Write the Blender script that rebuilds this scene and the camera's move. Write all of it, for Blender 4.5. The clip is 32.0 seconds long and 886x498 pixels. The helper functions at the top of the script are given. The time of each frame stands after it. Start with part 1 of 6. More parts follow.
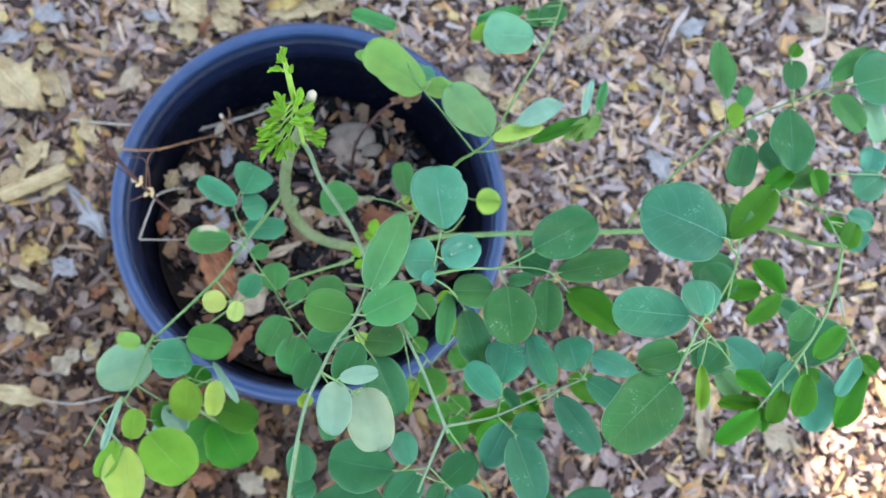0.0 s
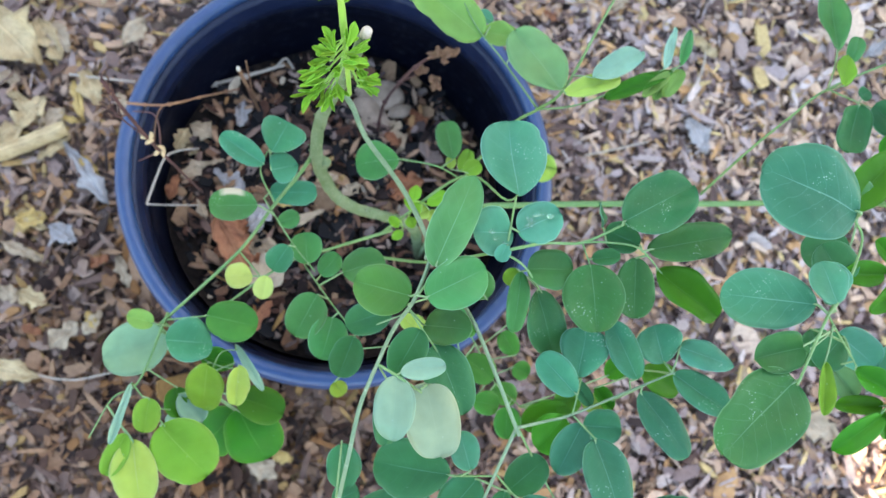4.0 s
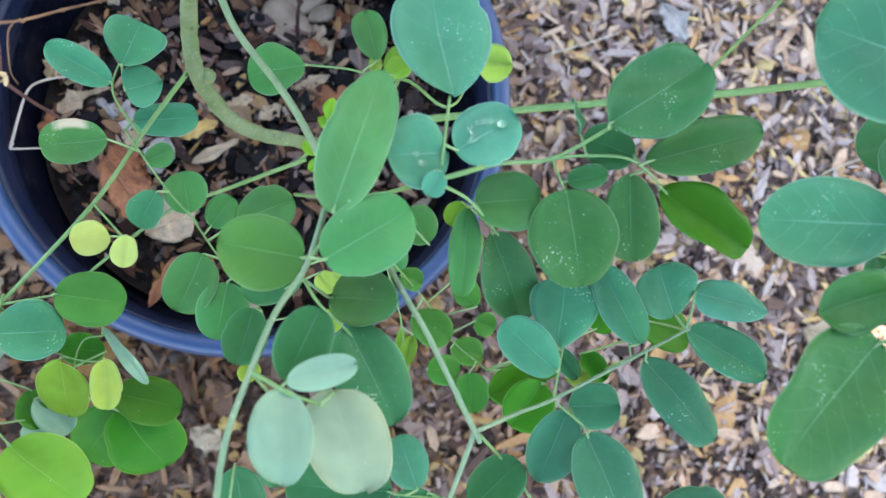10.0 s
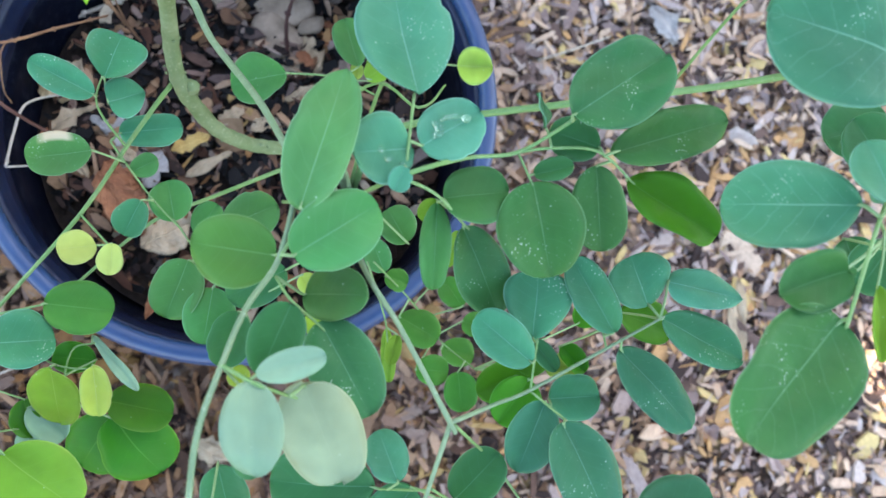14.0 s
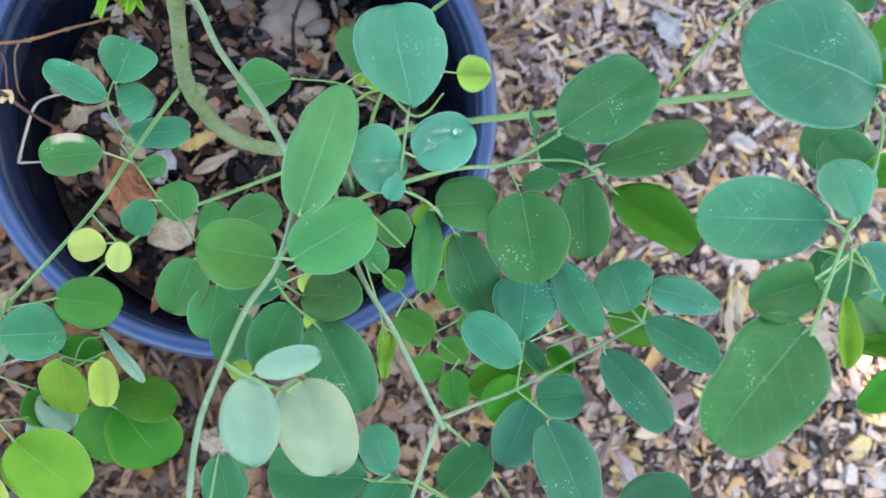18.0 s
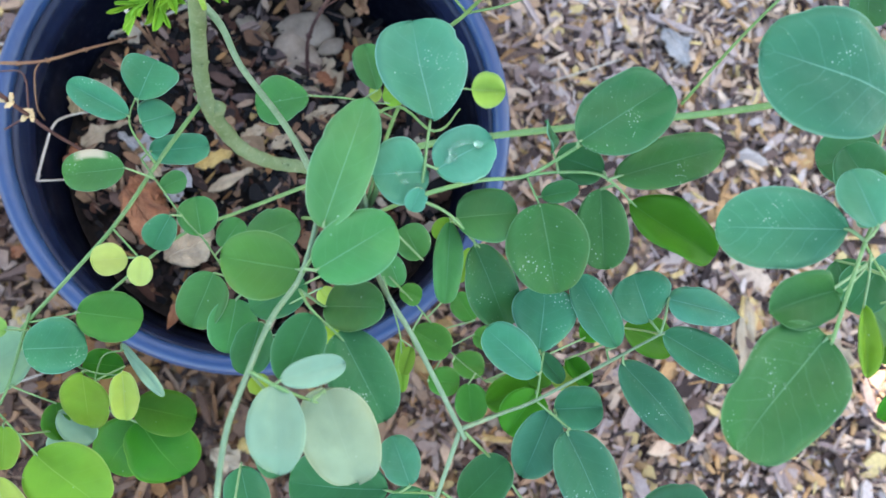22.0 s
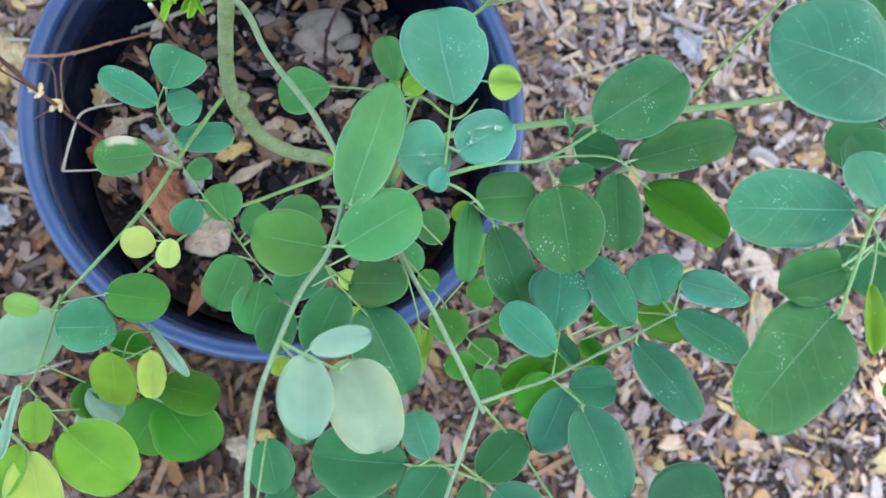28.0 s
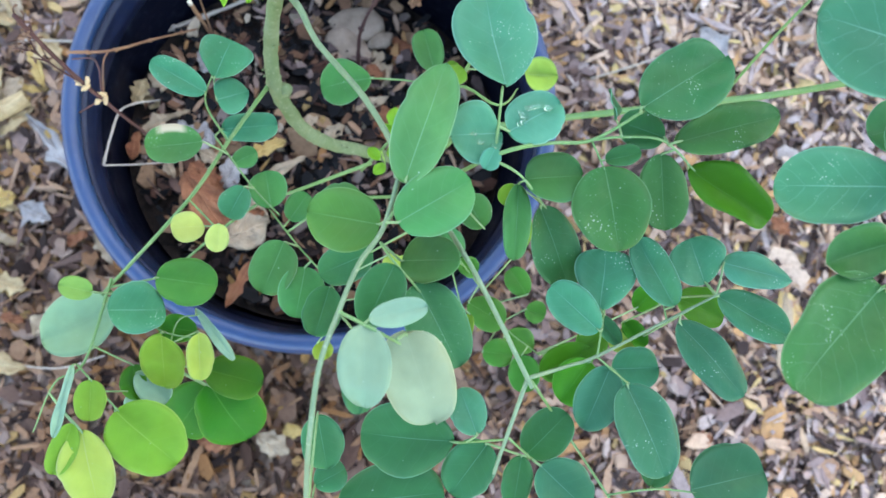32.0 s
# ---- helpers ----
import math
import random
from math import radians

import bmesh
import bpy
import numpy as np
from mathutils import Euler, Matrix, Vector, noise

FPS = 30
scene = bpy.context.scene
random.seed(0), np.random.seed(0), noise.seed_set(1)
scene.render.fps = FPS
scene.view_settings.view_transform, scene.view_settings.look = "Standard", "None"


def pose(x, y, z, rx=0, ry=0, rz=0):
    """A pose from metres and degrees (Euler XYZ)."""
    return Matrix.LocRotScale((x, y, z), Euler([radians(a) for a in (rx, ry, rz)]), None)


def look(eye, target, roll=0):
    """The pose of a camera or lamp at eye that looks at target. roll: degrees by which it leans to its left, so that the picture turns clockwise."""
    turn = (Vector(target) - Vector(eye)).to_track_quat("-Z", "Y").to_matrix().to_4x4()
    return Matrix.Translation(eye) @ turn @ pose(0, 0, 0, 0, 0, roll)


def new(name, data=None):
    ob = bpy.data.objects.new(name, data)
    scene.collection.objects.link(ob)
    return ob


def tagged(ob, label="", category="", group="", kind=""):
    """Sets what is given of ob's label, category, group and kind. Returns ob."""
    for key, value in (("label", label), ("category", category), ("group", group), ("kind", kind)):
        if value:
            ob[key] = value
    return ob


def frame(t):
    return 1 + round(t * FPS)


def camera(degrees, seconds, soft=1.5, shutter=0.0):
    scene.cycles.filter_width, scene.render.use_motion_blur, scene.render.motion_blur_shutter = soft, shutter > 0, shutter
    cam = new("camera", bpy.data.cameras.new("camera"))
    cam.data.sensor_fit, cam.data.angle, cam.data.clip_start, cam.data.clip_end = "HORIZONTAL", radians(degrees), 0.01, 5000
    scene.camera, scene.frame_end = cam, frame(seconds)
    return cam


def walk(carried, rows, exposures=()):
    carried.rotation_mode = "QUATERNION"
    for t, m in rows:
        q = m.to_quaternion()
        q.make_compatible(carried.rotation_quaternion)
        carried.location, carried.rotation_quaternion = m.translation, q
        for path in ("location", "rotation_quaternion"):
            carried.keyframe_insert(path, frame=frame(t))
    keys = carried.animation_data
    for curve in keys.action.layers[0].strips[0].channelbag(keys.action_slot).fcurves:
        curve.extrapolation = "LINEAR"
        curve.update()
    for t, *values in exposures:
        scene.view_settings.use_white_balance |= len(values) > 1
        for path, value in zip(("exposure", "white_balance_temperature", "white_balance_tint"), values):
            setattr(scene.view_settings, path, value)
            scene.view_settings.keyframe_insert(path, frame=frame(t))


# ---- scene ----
cam = camera(54.99, 32.0, 1.5)
cam.data.dof.use_dof, cam.data.dof.focus_distance, cam.data.dof.aperture_fstop = True, 0.31, 18.5
PATH = [
    (0, (0.0357, -0.1789, 0.9466), (0.0971, -0.0447, 0.3650), 29.94),
    (0.5, (0.0283, -0.1781, 0.9468), (0.0890, -0.0459, 0.3647), 30.23),
    (1, (0.0254, -0.1774, 0.9494), (0.0856, -0.0451, 0.3673), 30.19),
    (1.5, (0.0238, -0.1777, 0.9562), (0.0836, -0.0485, 0.3733), 30.11),
    (2, (0.0281, -0.1831, 0.9543), (0.0895, -0.0579, 0.3707), 31.54),
    (2.5, (0.0273, -0.1789, 0.9481), (0.0881, -0.0544, 0.3643), 31.63),
    (4.5, (0.0085, -0.1683, 0.8622), (0.0837, -0.0541, 0.2780), 39.96),
    (5, (0.0121, -0.1686, 0.8426), (0.0974, -0.0576, 0.2592), 44.56),
    (5.5, (0.0032, -0.1634, 0.8036), (0.0931, -0.0758, 0.2169), 52.08),
    (6, (0.0098, -0.1575, 0.7940), (0.1055, -0.0844, 0.2062), 55.22),
    (6.5, (0.0121, -0.1544, 0.7943), (0.1120, -0.0737, 0.2082), 52.50),
    (7, (0.0200, -0.1585, 0.7930), (0.1193, -0.0725, 0.2075), 51.27),
    (7.5, (0.0202, -0.1535, 0.7891), (0.1204, -0.0720, 0.2032), 53.78),
    (8, (0.0267, -0.1447, 0.7791), (0.1267, -0.0775, 0.1913), 58.75),
    (8.5, (0.0378, -0.1420, 0.7810), (0.1373, -0.0771, 0.1929), 58.49),
    (9, (0.0382, -0.1459, 0.7835), (0.1341, -0.0815, 0.1947), 57.41),
    (9.5, (0.0393, -0.1458, 0.7805), (0.1309, -0.0832, 0.1908), 56.79),
    (10, (0.0401, -0.1441, 0.7797), (0.1306, -0.0827, 0.1898), 57.02),
    (10.5, (0.0404, -0.1476, 0.7812), (0.1287, -0.0874, 0.1908), 56.43),
    (11, (0.0394, -0.1526, 0.7783), (0.1260, -0.0912, 0.1878), 55.47),
    (11.5, (0.0402, -0.1484, 0.7778), (0.1266, -0.0856, 0.1874), 54.53),
    (12, (0.0436, -0.1475, 0.7754), (0.1298, -0.0833, 0.1851), 53.35),
    (12.5, (0.0454, -0.1455, 0.7785), (0.1314, -0.0794, 0.1884), 52.20),
    (13, (0.0437, -0.1471, 0.7776), (0.1293, -0.0806, 0.1874), 51.72),
    (13.5, (0.0462, -0.1515, 0.7803), (0.1312, -0.0831, 0.1903), 50.63),
    (14, (0.0504, -0.1496, 0.7852), (0.1340, -0.0796, 0.1952), 49.65),
    (14.5, (0.0488, -0.1489, 0.7864), (0.1323, -0.0782, 0.1965), 49.51),
    (16.5, (0.0522, -0.1494, 0.7910), (0.1329, -0.0764, 0.2010), 48.24),
    (17, (0.0527, -0.1518, 0.7893), (0.1329, -0.0847, 0.1985), 50.42),
    (17.5, (0.0506, -0.1493, 0.7915), (0.1299, -0.0843, 0.2004), 50.97),
    (18, (0.0529, -0.1482, 0.7991), (0.1322, -0.0814, 0.2081), 50.39),
    (18.5, (0.0486, -0.1561, 0.8023), (0.1267, -0.0872, 0.2114), 48.84),
    (19, (0.0526, -0.1486, 0.8015), (0.1298, -0.0780, 0.2107), 48.20),
    (19.5, (0.0542, -0.1450, 0.8044), (0.1311, -0.0722, 0.2138), 47.21),
    (20, (0.0505, -0.1486, 0.8033), (0.1272, -0.0747, 0.2128), 46.63),
    (20.5, (0.0461, -0.1544, 0.8032), (0.1223, -0.0786, 0.2129), 45.75),
    (21, (0.0449, -0.1548, 0.8046), (0.1205, -0.0763, 0.2146), 44.37),
    (21.5, (0.0473, -0.1512, 0.8035), (0.1219, -0.0724, 0.2134), 43.97),
    (22, (0.0486, -0.1511, 0.8011), (0.1225, -0.0704, 0.2112), 42.90),
    (22.5, (0.0498, -0.1530, 0.8009), (0.1233, -0.0711, 0.2111), 42.31),
    (23, (0.0479, -0.1547, 0.8006), (0.1206, -0.0735, 0.2106), 42.14),
    (23.5, (0.0474, -0.1531, 0.7996), (0.1193, -0.0737, 0.2093), 42.55),
    (24, (0.0504, -0.1520, 0.8005), (0.1220, -0.0722, 0.2102), 42.31),
    (24.5, (0.0496, -0.1544, 0.8006), (0.1206, -0.0742, 0.2102), 41.75),
    (25, (0.0491, -0.1546, 0.7983), (0.1197, -0.0771, 0.2075), 42.42),
    (25.5, (0.0508, -0.1522, 0.7979), (0.1211, -0.0757, 0.2070), 42.61),
    (27.5, (0.0486, -0.1547, 0.8021), (0.1163, -0.0747, 0.2113), 41.07),
    (28, (0.0442, -0.1592, 0.8096), (0.1112, -0.0772, 0.2190), 40.08),
    (28.5, (0.0429, -0.1602, 0.8128), (0.1079, -0.0766, 0.2222), 38.83),
    (29, (0.0360, -0.1628, 0.8137), (0.0983, -0.0782, 0.2229), 37.51),
    (29.5, (0.0308, -0.1594, 0.8098), (0.0924, -0.0770, 0.2187), 38.62),
    (30, (0.0258, -0.1588, 0.8090), (0.0858, -0.0778, 0.2175), 37.85),
    (30.5, (0.0312, -0.1704, 0.8131), (0.0884, -0.0865, 0.2217), 35.27),
    (31, (0.0341, -0.1759, 0.8168), (0.0911, -0.0911, 0.2256), 34.95),
    (31.5, (0.0352, -0.1704, 0.8177), (0.0908, -0.0837, 0.2266), 33.70),
    (32, (0.0332, -0.1694, 0.8136), (0.0885, -0.0821, 0.2226), 33.40),
]
EXPOSURES = [(0, 2.88, 7300, 10), (4.5, 2.95, 7300, 10), (28.8, 2.95, 7300, 10), (30.0, 3.12, 7300, 10), (31.0, 3.09, 7300, 10), (32, 3.06, 7300, 10)]
walk(cam, [(t, look(eye, target, roll)) for t, eye, target, roll in PATH], EXPOSURES)

# ---- light ----
world = bpy.data.worlds.new("sky")
scene.world = world
world.use_nodes = True
wn = world.node_tree
wn.nodes.clear()
sky = wn.nodes.new("ShaderNodeTexSky")
sky.sky_type, sky.sun_disc = "NISHITA", False
SUN_EL, SUN_AZ = radians(40), radians(30.5)
sky.sun_elevation, sky.sun_rotation = SUN_EL, SUN_AZ
sky_bg = wn.nodes.new("ShaderNodeBackground")
sky_bg.inputs["Strength"].default_value = 0.15
sky_out = wn.nodes.new("ShaderNodeOutputWorld")
wn.links.new(sky.outputs[0], sky_bg.inputs[0])
wn.links.new(sky_bg.outputs[0], sky_out.inputs[0])

sun = new("sun", bpy.data.lights.new("sun", "SUN"))
sun.data.energy, sun.data.angle, sun.data.color = 3.0, radians(0.6), (1.0, 0.93, 0.82)
SUN_DIR = Vector((math.sin(SUN_AZ) * math.cos(SUN_EL), math.cos(SUN_AZ) * math.cos(SUN_EL), math.sin(SUN_EL)))
sun.matrix_world = look(SUN_DIR * 20, (0, 0, 0))


# ---- helpers of this scene ----
def part(name, mesh, material, parent=None, label=""):
    """One mesh object of its own, under a thing or a part."""
    ob = new(name, mesh)
    if material is not None and not mesh.materials:
        mesh.materials.append(material)
    if parent is not None:
        ob.parent = parent
    if label:
        ob["label"] = label
    return ob


def mesh_of(name, verts, faces, smooth=True):
    me = bpy.data.meshes.new(name)
    me.from_pydata([tuple(v) for v in verts], [], [tuple(q) for q in faces])
    if smooth:
        me.polygons.foreach_set("use_smooth", [True] * len(me.polygons))
    me.update()
    return me


def spline(points, steps=5):
    """A smooth line through points (Catmull-Rom)."""
    p = [Vector(points[0]) * 2 - Vector(points[1])] + [Vector(q) for q in points] + [Vector(points[-1]) * 2 - Vector(points[-2])]
    line = []
    for i in range(1, len(p) - 2):
        for k in range(steps):
            t = k / steps
            a, b, c, d = p[i - 1], p[i], p[i + 1], p[i + 2]
            line.append(0.5 * ((2 * b) + (c - a) * t + (2 * a - 5 * b + 4 * c - d) * t * t + (3 * b - a - 3 * c + d) * t ** 3))
    line.append(p[-2])
    return line


def tube_mesh(name, points, radii, sides=8, steps=5, rough=0.0, flat=1.0):
    line = spline(points, steps)
    n = len(line)
    rads = np.interp(np.linspace(0, len(radii) - 1, n), range(len(radii)), radii)
    verts, faces = [], []
    side = Vector((0.3, 0.5, 0.81))
    for i, c in enumerate(line):
        way = (line[min(i + 1, n - 1)] - line[max(i - 1, 0)]).normalized()
        side = (side - way * side.dot(way)).normalized()
        up = way.cross(side)
        for k in range(sides):
            a = 2 * math.pi * k / sides
            r = rads[i] * (1 + rough * (noise.noise((i * 0.7, k * 1.3, rads[i] * 900)) + 0.4 * noise.noise((i * 2.9, k * 2.1, 5))))
            verts.append(c + side * math.cos(a) * r + up * math.sin(a) * r * flat)
    for i in range(n - 1):
        for k in range(sides):
            m = (k + 1) % sides
            faces.append((i * sides + k, i * sides + m, (i + 1) * sides + m, (i + 1) * sides + k))
    faces.append(tuple(reversed(range(sides))))
    faces.append(tuple((n - 1) * sides + k for k in range(sides)))
    return mesh_of(name, verts, faces)


def revolve_mesh(name, profile, sides=96):
    """profile: (radius, height) from one end to the other, closed on itself."""
    verts = [(r * math.cos(2 * math.pi * k / sides), r * math.sin(2 * math.pi * k / sides), z) for r, z in profile for k in range(sides)]
    n = len(profile)
    faces = [(i * sides + k, i * sides + (k + 1) % sides, ((i + 1) % n) * sides + (k + 1) % sides, ((i + 1) % n) * sides + k) for i in range(n) for k in range(sides)]
    return mesh_of(name, verts, faces)


# ---- materials ----
class Nodes:
    """A material's node tree, written in short."""

    def __init__(self, name):
        self.mat = bpy.data.materials.new(name)
        self.mat.use_nodes = True
        self.t = self.mat.node_tree
        self.t.nodes.clear()
        self.out = self.t.nodes.new("ShaderNodeOutputMaterial")

    def add(self, kind, ins=None, out=0):
        n = self.t.nodes.new(kind)
        for k, v in (ins or {}).items():
            if isinstance(v, bpy.types.NodeSocket):
                self.t.links.new(v, n.inputs[k])
            else:
                n.inputs[k].default_value = v
        return n

    def math(self, op, a, b=0.0, c=0.0):
        n = self.t.nodes.new("ShaderNodeMath")
        n.operation = op
        for i, v in enumerate((a, b, c)):
            if isinstance(v, bpy.types.NodeSocket):
                self.t.links.new(v, n.inputs[i])
            else:
                n.inputs[i].default_value = v
        return n.outputs[0]

    def mix(self, fac, a, b, blend="MIX"):
        n = self.t.nodes.new("ShaderNodeMixRGB")
        n.blend_type = blend
        for i, v in enumerate((fac, a, b)):
            if isinstance(v, bpy.types.NodeSocket):
                self.t.links.new(v, n.inputs[i])
            elif i:
                n.inputs[i].default_value = (*v[:3], 1)
            else:
                n.inputs[0].default_value = v
        return n.outputs[0]

    def range(self, v, a, b, c=0.0, d=1.0):
        n = self.add("ShaderNodeMapRange", {0: v, 1: a, 2: b, 3: c, 4: d})
        return n.outputs[0]

    def noise(self, scale, detail=4.0, rough=0.6, vec=None):
        n = self.add("ShaderNodeTexNoise", {"Scale": scale, "Detail": detail, "Roughness": rough})
        if vec is not None:
            self.t.links.new(vec, n.inputs["Vector"])
        return n.outputs[0]

    def ramp(self, v, stops, constant=False):
        n = self.add("ShaderNodeValToRGB", {0: v})
        e = n.color_ramp.elements
        while len(e) < len(stops):
            e.new(0.5)
        for q, (at, col) in zip(e, stops):
            q.position, q.color = at, (*col, 1)
        if constant:
            n.color_ramp.interpolation = "CONSTANT"
        return n.outputs[0]

    def coords(self, which="Object"):
        return self.t.nodes.new("ShaderNodeTexCoord").outputs[which]

    def shader(self, color, rough=0.6, metal=0.0, spec=0.5, bump=None, strength=0.3, dist=0.001, coat=0.0):
        n = self.add("ShaderNodeBsdfPrincipled", {"Base Color": color if isinstance(color, bpy.types.NodeSocket) else (*color, 1), "Roughness": rough, "Metallic": metal, "Specular IOR Level": spec, "Coat Weight": coat})
        if bump is not None:
            b = self.add("ShaderNodeBump", {"Strength": strength, "Distance": dist, "Height": bump})
            self.t.links.new(b.outputs[0], n.inputs["Normal"])
        return n.outputs[0]

    def done(self, shader):
        self.t.links.new(shader, self.out.inputs[0])
        return self.mat


LEAF_TONES = {
    "mid": ((0.052, 0.212, 0.050), (0.20, 0.40, 0.20), 0.25),
    "mid2": ((0.050, 0.212, 0.029), (0.16, 0.36, 0.10), 0.25),
    "deep": ((0.030, 0.140, 0.064), (0.15, 0.33, 0.20), 0.2),
    "leafy": ((0.033, 0.146, 0.034), (0.15, 0.32, 0.14), 0.22),
    "olive": ((0.062, 0.196, 0.036), (0.20, 0.38, 0.15), 0.25),
    "dark": ((0.029, 0.146, 0.046), (0.14, 0.32, 0.18), 0.2),
    "blue": ((0.038, 0.198, 0.085), (0.20, 0.42, 0.28), 0.2),
    # blue sky sheen of upward-facing leaves is mixed into this colour
    "teal": ((0.058, 0.240, 0.126), (0.24, 0.48, 0.34), 0.2),
    "teal2": ((0.13, 0.34, 0.17), (0.28, 0.5, 0.3), 0.25),
    "tall": ((0.068, 0.200, 0.060), (0.26, 0.46, 0.24), 0.25),
    "bright": ((0.046, 0.222, 0.012), (0.12, 0.38, 0.06), 0.4),
    "lime": ((0.180, 0.365, 0.034), (0.36, 0.50, 0.12), 0.4),
    "lime2": ((0.034, 0.175, 0.012), (0.18, 0.38, 0.06), 0.4),
    "lime3": ((0.20, 0.36, 0.08), (0.34, 0.48, 0.16), 0.4),
    "lemon": ((0.50, 0.60, 0.16), (0.55, 0.62, 0.26), 0.35),
    "lemon2": ((0.41, 0.55, 0.095), (0.52, 0.6, 0.28), 0.4),
    "lemon3": ((0.36, 0.50, 0.05), (0.5, 0.55, 0.2), 0.4),
    "pale": ((0.204, 0.340, 0.212), (0.30, 0.48, 0.30), 0.15),
    "pale2": ((0.24, 0.44, 0.30), (0.36, 0.56, 0.44), 0.2),
    "paleg": ((0.20, 0.36, 0.19), (0.32, 0.46, 0.27), 0.2),
    "paleg2": ((0.16, 0.34, 0.12), (0.28, 0.46, 0.22), 0.3),
    "shoot": ((0.235, 0.47, 0.035), (0.30, 0.52, 0.07), 0.35),
    "cream": ((0.232, 0.292, 0.166), (0.38, 0.42, 0.25), 0.15),
}
LEAF_WORDS = {
    "mid": "green", "tall": "light green", "mid2": "fresh green", "dark": "dark green", "leafy": "deep green", "olive": "olive-green", "deep": "deep bluish-green", "blue": "bluish-green", "teal": "glaucous, sky-sheened blue-green", "teal2": "light blue-green",
    "bright": "vivid green", "lime": "yellow-green", "lime2": "sunlit green", "lime3": "light yellow-green", "lemon": "yellowing", "lemon2": "pale lemon-green",
    "lemon3": "yellow", "pale": "pale silvery underside", "pale2": "pale silvery", "paleg": "pale grey-green", "paleg2": "pale green", "cream": "cream-green underside", "shoot": "tiny bright green young"}
leaf_mats = {}


def leaf_material(tone, spots=0, vein=0, dmg=0):
    key = (tone, spots, vein, dmg)
    if key in leaf_mats:
        return leaf_mats[key]
    base, rib, trans = LEAF_TONES[tone]
    back = tone in ("pale", "pale2", "cream", "paleg")
    n = Nodes("leaf_" + tone)
    uv = n.add("ShaderNodeSeparateXYZ", {0: n.add("ShaderNodeUVMap").outputs[0]})
    u, v = uv.outputs[0], uv.outputs[1]
    av = n.math("MULTIPLY", n.math("ABSOLUTE", n.math("SUBTRACT", v, 0.5)), 2.0)
    who = n.add("ShaderNodeObjectInfo").outputs["Random"]
    vec = n.coords("Object")
    big = n.noise(38, 3, 0.55, vec)
    who_shift = n.add("ShaderNodeCombineXYZ", {0: n.math("MULTIPLY", who, 7.0), 1: who, 2: 0.0}).outputs[0]
    moved = n.add("ShaderNodeVectorMath", {0: vec, 1: who_shift}).outputs[0]
    patch = n.noise(26, 2, 0.5, moved)
    quilt = n.noise(130, 2, 0.5, vec)
    fine = n.noise(420, 4, 0.6, vec)
    col = n.mix(n.range(big, 0.3, 0.75), tuple(c * 0.74 for c in base), tuple(min(1, c * 1.22) for c in base))
    col = n.mix(n.range(patch, 0.5, 0.75, 0, 0.32), col, (min(0.6, base[0] * 1.6 + 0.008), base[1] * 1.12, base[2] * 0.7))
    col = n.mix(n.range(fine, 0.35, 0.8, 0, 0.14), col, tuple(c * 0.66 for c in base))
    # paler towards the rim of the blade
    col = n.mix(n.range(av, 0.55, 1.0, 0, 0.22), col, tuple(0.5 * (c + r) for c, r in zip(base, rib)))
    col = n.mix(n.range(av, 0.955, 0.985, 0, 0.60), col, rib)
    wob = n.math("MULTIPLY", n.math("SUBTRACT", n.noise(60, 3, 0.6, moved), 0.5), 1.1)
    lat = n.math("FRACT", n.math("ADD", n.math("SUBTRACT", n.math("MULTIPLY", u, 6.0), n.math("MULTIPLY", av, 1.5)), wob))
    lat = n.range(n.math("ABSOLUTE", n.math("SUBTRACT", lat, 0.5)), 0.0, 0.06, 0.02 if back else 0.15 if vein else 0.06, 0)
    lat = n.math("MULTIPLY", lat, n.range(av, 0.7, 0.98, 1, 0))
    ribm = n.math("MULTIPLY", n.range(av, n.range(u, 0.0, 1.0, 0.012, 0.003), n.range(u, 0.0, 1.0, 0.030, 0.014), 0.08 if back else 0.52 if vein else 0.40, 0), n.range(u, 0.6, 1.0, 1, 0.15))
    veins = n.math("MAXIMUM", lat, ribm)
    col = n.mix(veins, col, rib)
    if spots:
        vo = n.add("ShaderNodeTexVoronoi", {"Scale": 950.0, "Vector": vec})
        dot = n.math("MULTIPLY", n.range(vo.outputs["Distance"], 0.14, 0.28, 1, 0), n.range(n.noise(75, 3, 0.6, vec), 0.58, 0.68))
        col = n.mix(n.math("MULTIPLY", dot, 0.74), col, (0.52, 0.60, 0.44))
        scuff = n.range(n.noise(900, 2, 0.6, vec), 0.69, 0.78, 0, 0.35)
        col = n.mix(scuff, col, (0.45, 0.55, 0.36))
    # single dried water spots
    lone = n.add("ShaderNodeTexVoronoi", {"Scale": 360.0, "Vector": moved})
    lit = n.range(n.add("ShaderNodeSeparateColor", {0: lone.outputs["Color"]}).outputs[0], 0.88, 0.90)
    col = n.mix(n.math("MULTIPLY", lit, n.range(lone.outputs["Distance"], 0.05, 0.12, 0.25 if back else 0.55, 0)), col, (0.55, 0.64, 0.48))
    if dmg:
        d = n.math("MULTIPLY", n.range(n.math("ADD", n.math("SUBTRACT", 1.0, v), n.math("MULTIPLY", big, 0.3)), 0.94, 1.02), n.math("MULTIPLY", n.range(u, 0.22, 0.34), n.range(u, 0.66, 0.8, 1, 0)))
        col = n.mix(d, col, (0.62, 0.52, 0.32))
    hsv = n.add("ShaderNodeHueSaturation", {"Hue": n.range(who, 0, 1, 0.488, 0.512), "Saturation": 1.0, "Value": n.range(who, 0, 1, 0.86, 1.14), "Color": col}).outputs[0]
    height = n.math("ADD", n.math("SUBTRACT", n.math("MULTIPLY", fine, 0.2), n.math("MULTIPLY", veins, 0.6)), n.math("MULTIPLY", quilt, 1.6))
    gloss = n.range(n.noise(90, 3, 0.6, moved), 0.3, 0.7, 0.32, 0.46)
